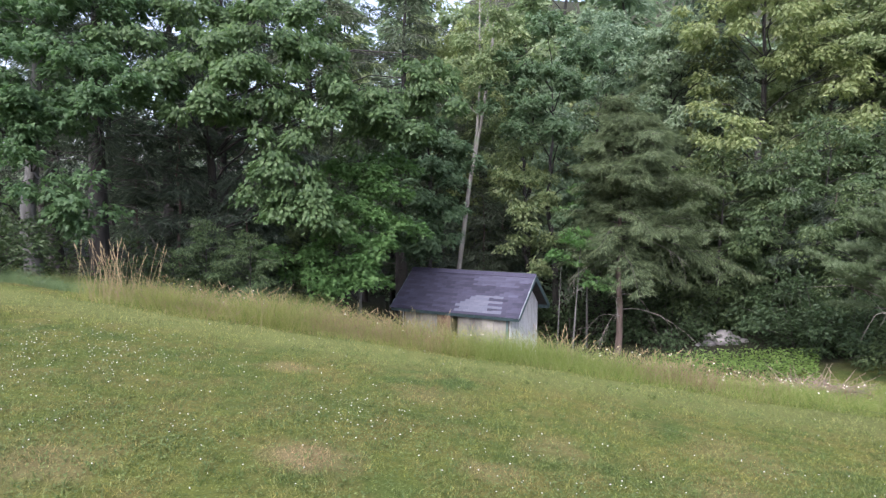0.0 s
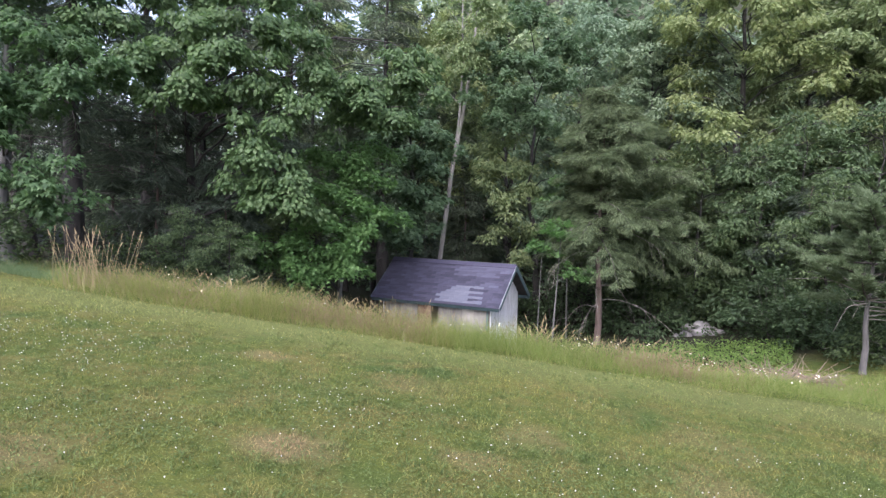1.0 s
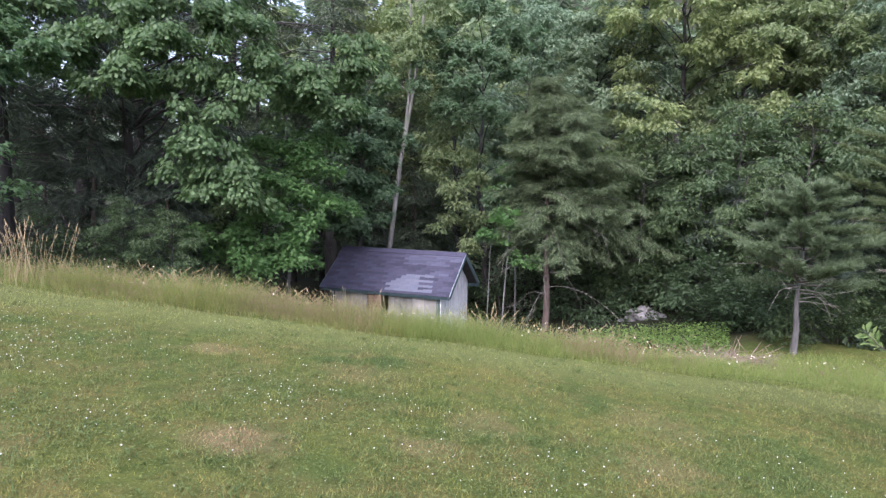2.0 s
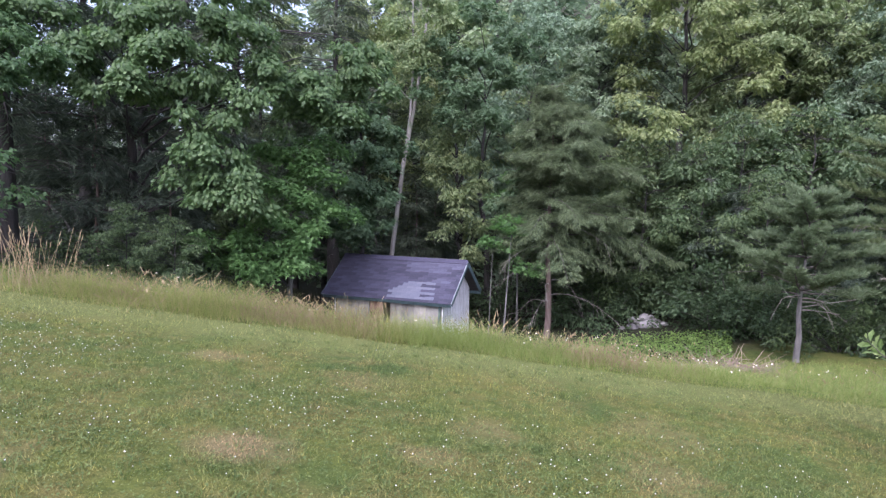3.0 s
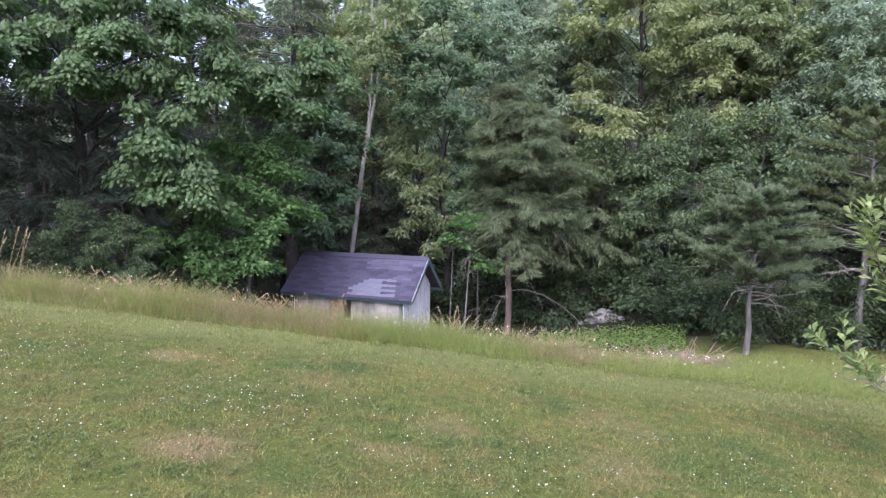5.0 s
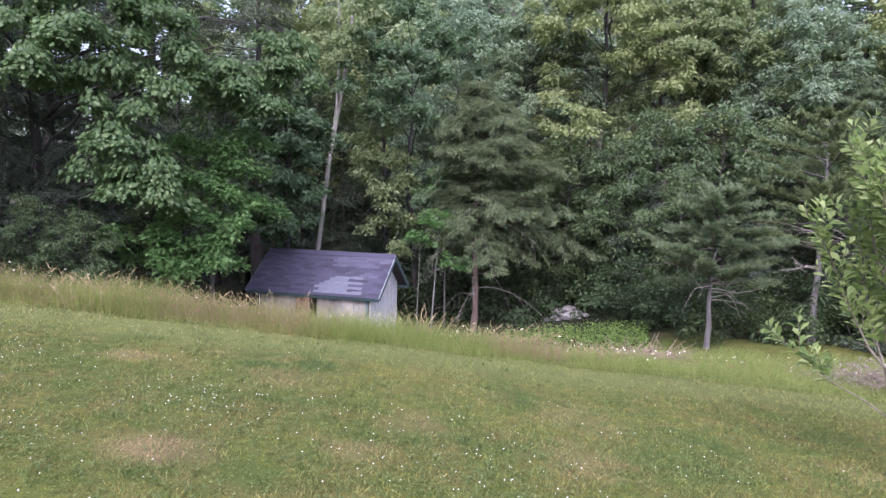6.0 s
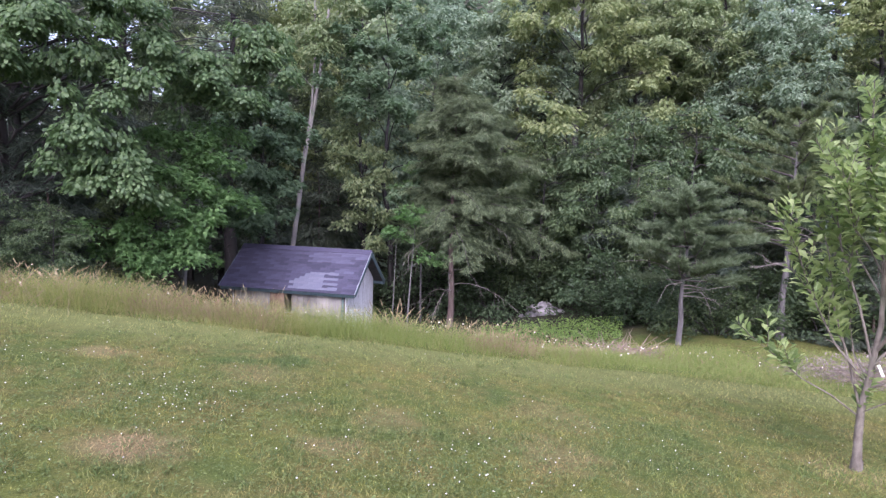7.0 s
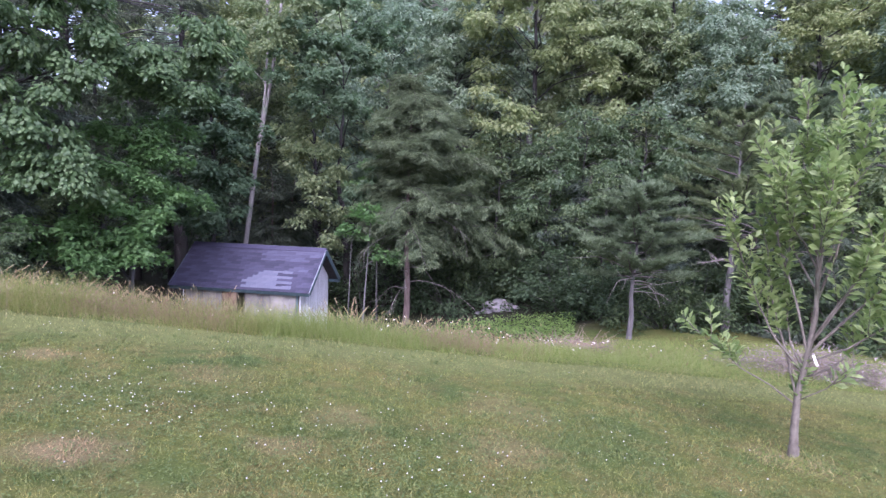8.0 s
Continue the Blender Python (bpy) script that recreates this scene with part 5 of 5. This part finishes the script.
def build_clover():
    rng = np.random.default_rng(91)
    xy = np.concatenate([np.array(c) + rng.normal(0, r, (int(k * (0.085 if r > 0.7 else 0.032)), 2)) for c, r, k in CLOVER] + [scatter(rng, 180, -36, 54, 3.0, 8.5, 0.9)])
    at = np.stack([xy[:, 0], xy[:, 1], land(xy[:, 0], xy[:, 1]) + rng.uniform(0.035, 0.065, len(xy))], -1)
    tagged(new("clover_flowers", tiny_balls("clover_flowers", at, rng.uniform(0.0034, 0.007, len(xy)), M_PETAL)), "small white clover heads scattered in the lawn", "flowers", kind="stuff")


build_clover()


def tall_height(x):
    return np.interp(x, [-6, -4.5, -2, 0, 3, 6, 9, 13], [0.5, 0.58, 0.5, 0.47, 0.46, 0.31, 0.26, 0.22])


def strip(rng, n, x0, x1, s0, s1, power=1.0):
    x = rng.uniform(x0, x1, n)
    s = s0 + (s1 - s0) * rng.random(n) ** power
    return np.stack([x, 8.45 - 0.17 * x + s], -1)


def build_meadow():
    rng = np.random.default_rng(101)
    xy = np.concatenate([strip(rng, 90000, -5.7, 11.5, 0.0, 3.2, 1.25), strip(rng, 16000, 4.0, 14.0, 2.4, 4.8), strip(rng, 9000, -10.5, -5.2, 2.6, 6.5)])
    s = past_edge(xy[:, 0], xy[:, 1])
    th = patchy(xy, 1.6, 9)
    keep = rng.random(len(xy)) < 0.8 + 0.3 * th
    xy, s, th = xy[keep], s[keep], th[keep]
    ease = np.interp(xy[:, 0], [-1, 3, 7], [0.3, 0.7, 2.0])
    h = tall_height(xy[:, 0]) * (0.34 + 0.66 * smooth(0.0, 1.0, (s + 0.25 * th) / ease)) * rng.uniform(0.55, 1.15, len(xy)) * (1 + 0.18 * th)
    fresh = xy[:, 0] + 1.6 * th > 1.6
    for name, pick, material, label in (("tall_grass", ~fresh, M_TALL, "unmown tall grass turning straw-coloured along the lawn's lower edge"), ("lush_grass", fresh, M_LUSH, "unmown lush green grass below the lawn")):
        me = blades(name, xy[pick], h[pick], rng.uniform(0.0026, 0.0048, pick.sum()), rng.uniform(0.2, 1.3, pick.sum()), rng, material, 2)
        tagged(new(name, me), label, "grass", kind="stuff")
    # soft bluish grass at the lawn's top end
    q = strip(rng, 16000, -10.5, -5.5, 0.9, 3.6)
    me = blades("soft_grass", q, rng.uniform(0.2, 0.42, len(q)), rng.uniform(0.003, 0.0055, len(q)), rng.uniform(0.5, 1.4, len(q)), rng, M_SOFT, 2)
    tagged(new("soft_grass", me), "soft bluish green long grass at the lawn's top end", "grass", kind="stuff")
    # hay stalks with seed heads
    xy = np.concatenate([strip(rng, 1700, -5.6, 2.5, 0.5, 2.6), strip(rng, 900, -5.3, 0.3, 0.1, 1.1), strip(rng, 900, -1.9, 0.1, 0.05, 0.7), strip(rng, 350, 2.6, 3.6, 0.1, 0.6), strip(rng, 700, 2.4, 4.6, 0.2, 2.0), strip(rng, 400, 4.5, 11.5, 0.4, 3.8)])
    n = len(xy)
    h = tall_height(xy[:, 0]) * rng.uniform(0.6, 1.15, n) * (0.55 + 0.45 * smooth(0.2, 1.0, past_edge(xy[:, 0], xy[:, 1])))
    me = blades("hay", xy, h, np.full(n, 0.0035), rng.uniform(0.1, 0.9, n), rng, M_HAY, 3)
    tagged(new("dry_grass", me), "straw-coloured dry grass stalks among the tall grass", "grass", kind="stuff")
    at = np.stack([xy[:, 0], xy[:, 1], land(xy[:, 0], xy[:, 1]) + h * 0.8], -1) + rng.normal(0, 0.05, (n, 3))
    al = rng.normal(0, 0.45, (n, 3)) + (0, 0, 1)
    me = leaves("seed_heads", at, al, rng.normal(size=(n, 3)), rng.uniform(0.035, 0.075, n), NEEDLES, M_HAY)
    tagged(new("seed_heads", me), "pale brown grass seed heads above the tall grass", "grass", kind="stuff")


build_meadow()


def build_clump(name, x, y, count, h0, h1, spread, head, label, arch):
    """A tussock of tall stalks, each with a slender head."""
    rng = np.random.default_rng(count)
    ob = empty(name, stand(x, y), label, "tall grass")
    w, spikes = Wood(), Wood()
    for _ in range(count):
        p = np.array([*rng.normal(0, spread, 2), -0.02])
        az = rng.uniform(0, 6.28)
        path = curve_path(p, (math.cos(az) * 0.2, math.sin(az) * 0.2, 1), rng.uniform(h0, h1), rng, 6, (arch * math.cos(az), arch * math.sin(az), -0.2 * arch), 0.04)
        w.limb(path, 0.004, 0.002, 3)
        q, tq = path[-1], unit(path[-1] - path[-2])
        spikes.limb([q - tq * 0.01, q + tq * head * 0.3, q + tq * head * 0.7, q + tq * head], 0.0065, 0.002, 5)
    tagged(part("stalkwork", w.mesh(name + "_stalks", M_HAY_STEM), ob), kind="stuff")
    tagged(part("seed_spikework", spikes.mesh(name + "_spikes", M_HAY_STEM), ob), kind="stuff")


M_HAY_STEM = bark_material("straw", (0.18, 0.131, 0.066), (0.312, 0.246, 0.139), 4.0, 1.0)
build_clump("timothy_clump", -5.05, 9.7, 46, 0.65, 1.0, 0.22, 0.08, "clump of tall straw-coloured timothy at the meadow's end", 0.15)
build_clump("dock_clump", 1.85, 9.75, 48, 0.5, 0.8, 0.2, 0.13, "brown seeding weed stalks arching above the tall grass", 0.7)
build_clump("dock_clump", -2.9, 9.6, 40, 0.4, 0.6, 0.5, 0.12, "brown arching weed stalks along the meadow's back", 1.0)
for i, (x, y) in enumerate(((-4.1, 10.1), (-1.9, 9.75), (-0.7, 9.5), (-3.4, 9.9), (3.1, 9.2))):
    build_clump("dock_clump", x, y, 24 + i, 0.45, 0.66, 0.3, 0.1, "brown arching weed stalks along the meadow's back", 1.1)
build_clump("weed_stalk", 3.6, 10.3, 3, 0.5, 0.6, 0.03, 0.08, "single upright dry weed stalk in tall grass", 0.1)


def build_daisies():
    rng = np.random.default_rng(111)
    xy = np.concatenate([strip(rng, 70, -4.5, 2.6, 0.2, 1.5), strip(rng, 70, 2.0, 5.5, 0.3, 2.8), strip(rng, 30, 4.2, 7.5, 0.8, 3.6), strip(rng, 20, 6.5, 11, 0.6, 3.0)])
    n = len(xy)
    h = tall_height(xy[:, 0]) * rng.uniform(0.6, 1.15, n) * (0.55 + 0.45 * smooth(0.2, 1.0, past_edge(xy[:, 0], xy[:, 1])))
    z = land(xy[:, 0], xy[:, 1])
    at = np.stack([xy[:, 0], xy[:, 1], z + h], -1)
    face = unit(rng.normal(0, 0.45, (n, 3)) + np.stack([-xy[:, 0] * 0.03, -xy[:, 1] * 0.05, np.full(n, 0.8)], -1))
    k = 9
    th = np.arange(k) * 2 * np.pi / k
    e1 = unit(np.cross(face, (0.2, 1.0, 0.1)))
    e2 = np.cross(face, e1)
    rad = np.cos(th)[None, :, None] * e1[:, None] + np.sin(th)[None, :, None] * e2[:, None]
    c = np.repeat(at[:, None], k, 1).reshape(-1, 3)
    ob = empty("daisies", Matrix.Identity(4), "white daisies with yellow centres standing in tall grass", "flowers", kind="stuff")
    part("petals", leaves("petals", c, rad.reshape(-1, 3), np.repeat(face, k, 0), np.full(n * k, 0.0135), DAISY, M_PETAL), ob)
    part("centres", tiny_balls("centres", at + face * 0.003, np.full(n, 0.006), M_YOLK), ob)
    part("stems", blades("stems", xy, h, np.full(n, 0.004), np.zeros(n), rng, M_TALL, 2), ob)


DAISY = (np.array([(-0.1, 0.1, 0), (0.1, 0.1, 0), (0.2, 0.75, 0.02), (0, 1, -0.04), (-0.2, 0.75, 0.02)], float), np.array([(0, 1, 2), (0, 2, 4), (2, 3, 4)]))
M_YOLK = plain_material("yellow_centre", (0.5, 0.33, 0.03), (0.65, 0.45, 0.05), 30.0)
build_daisies()
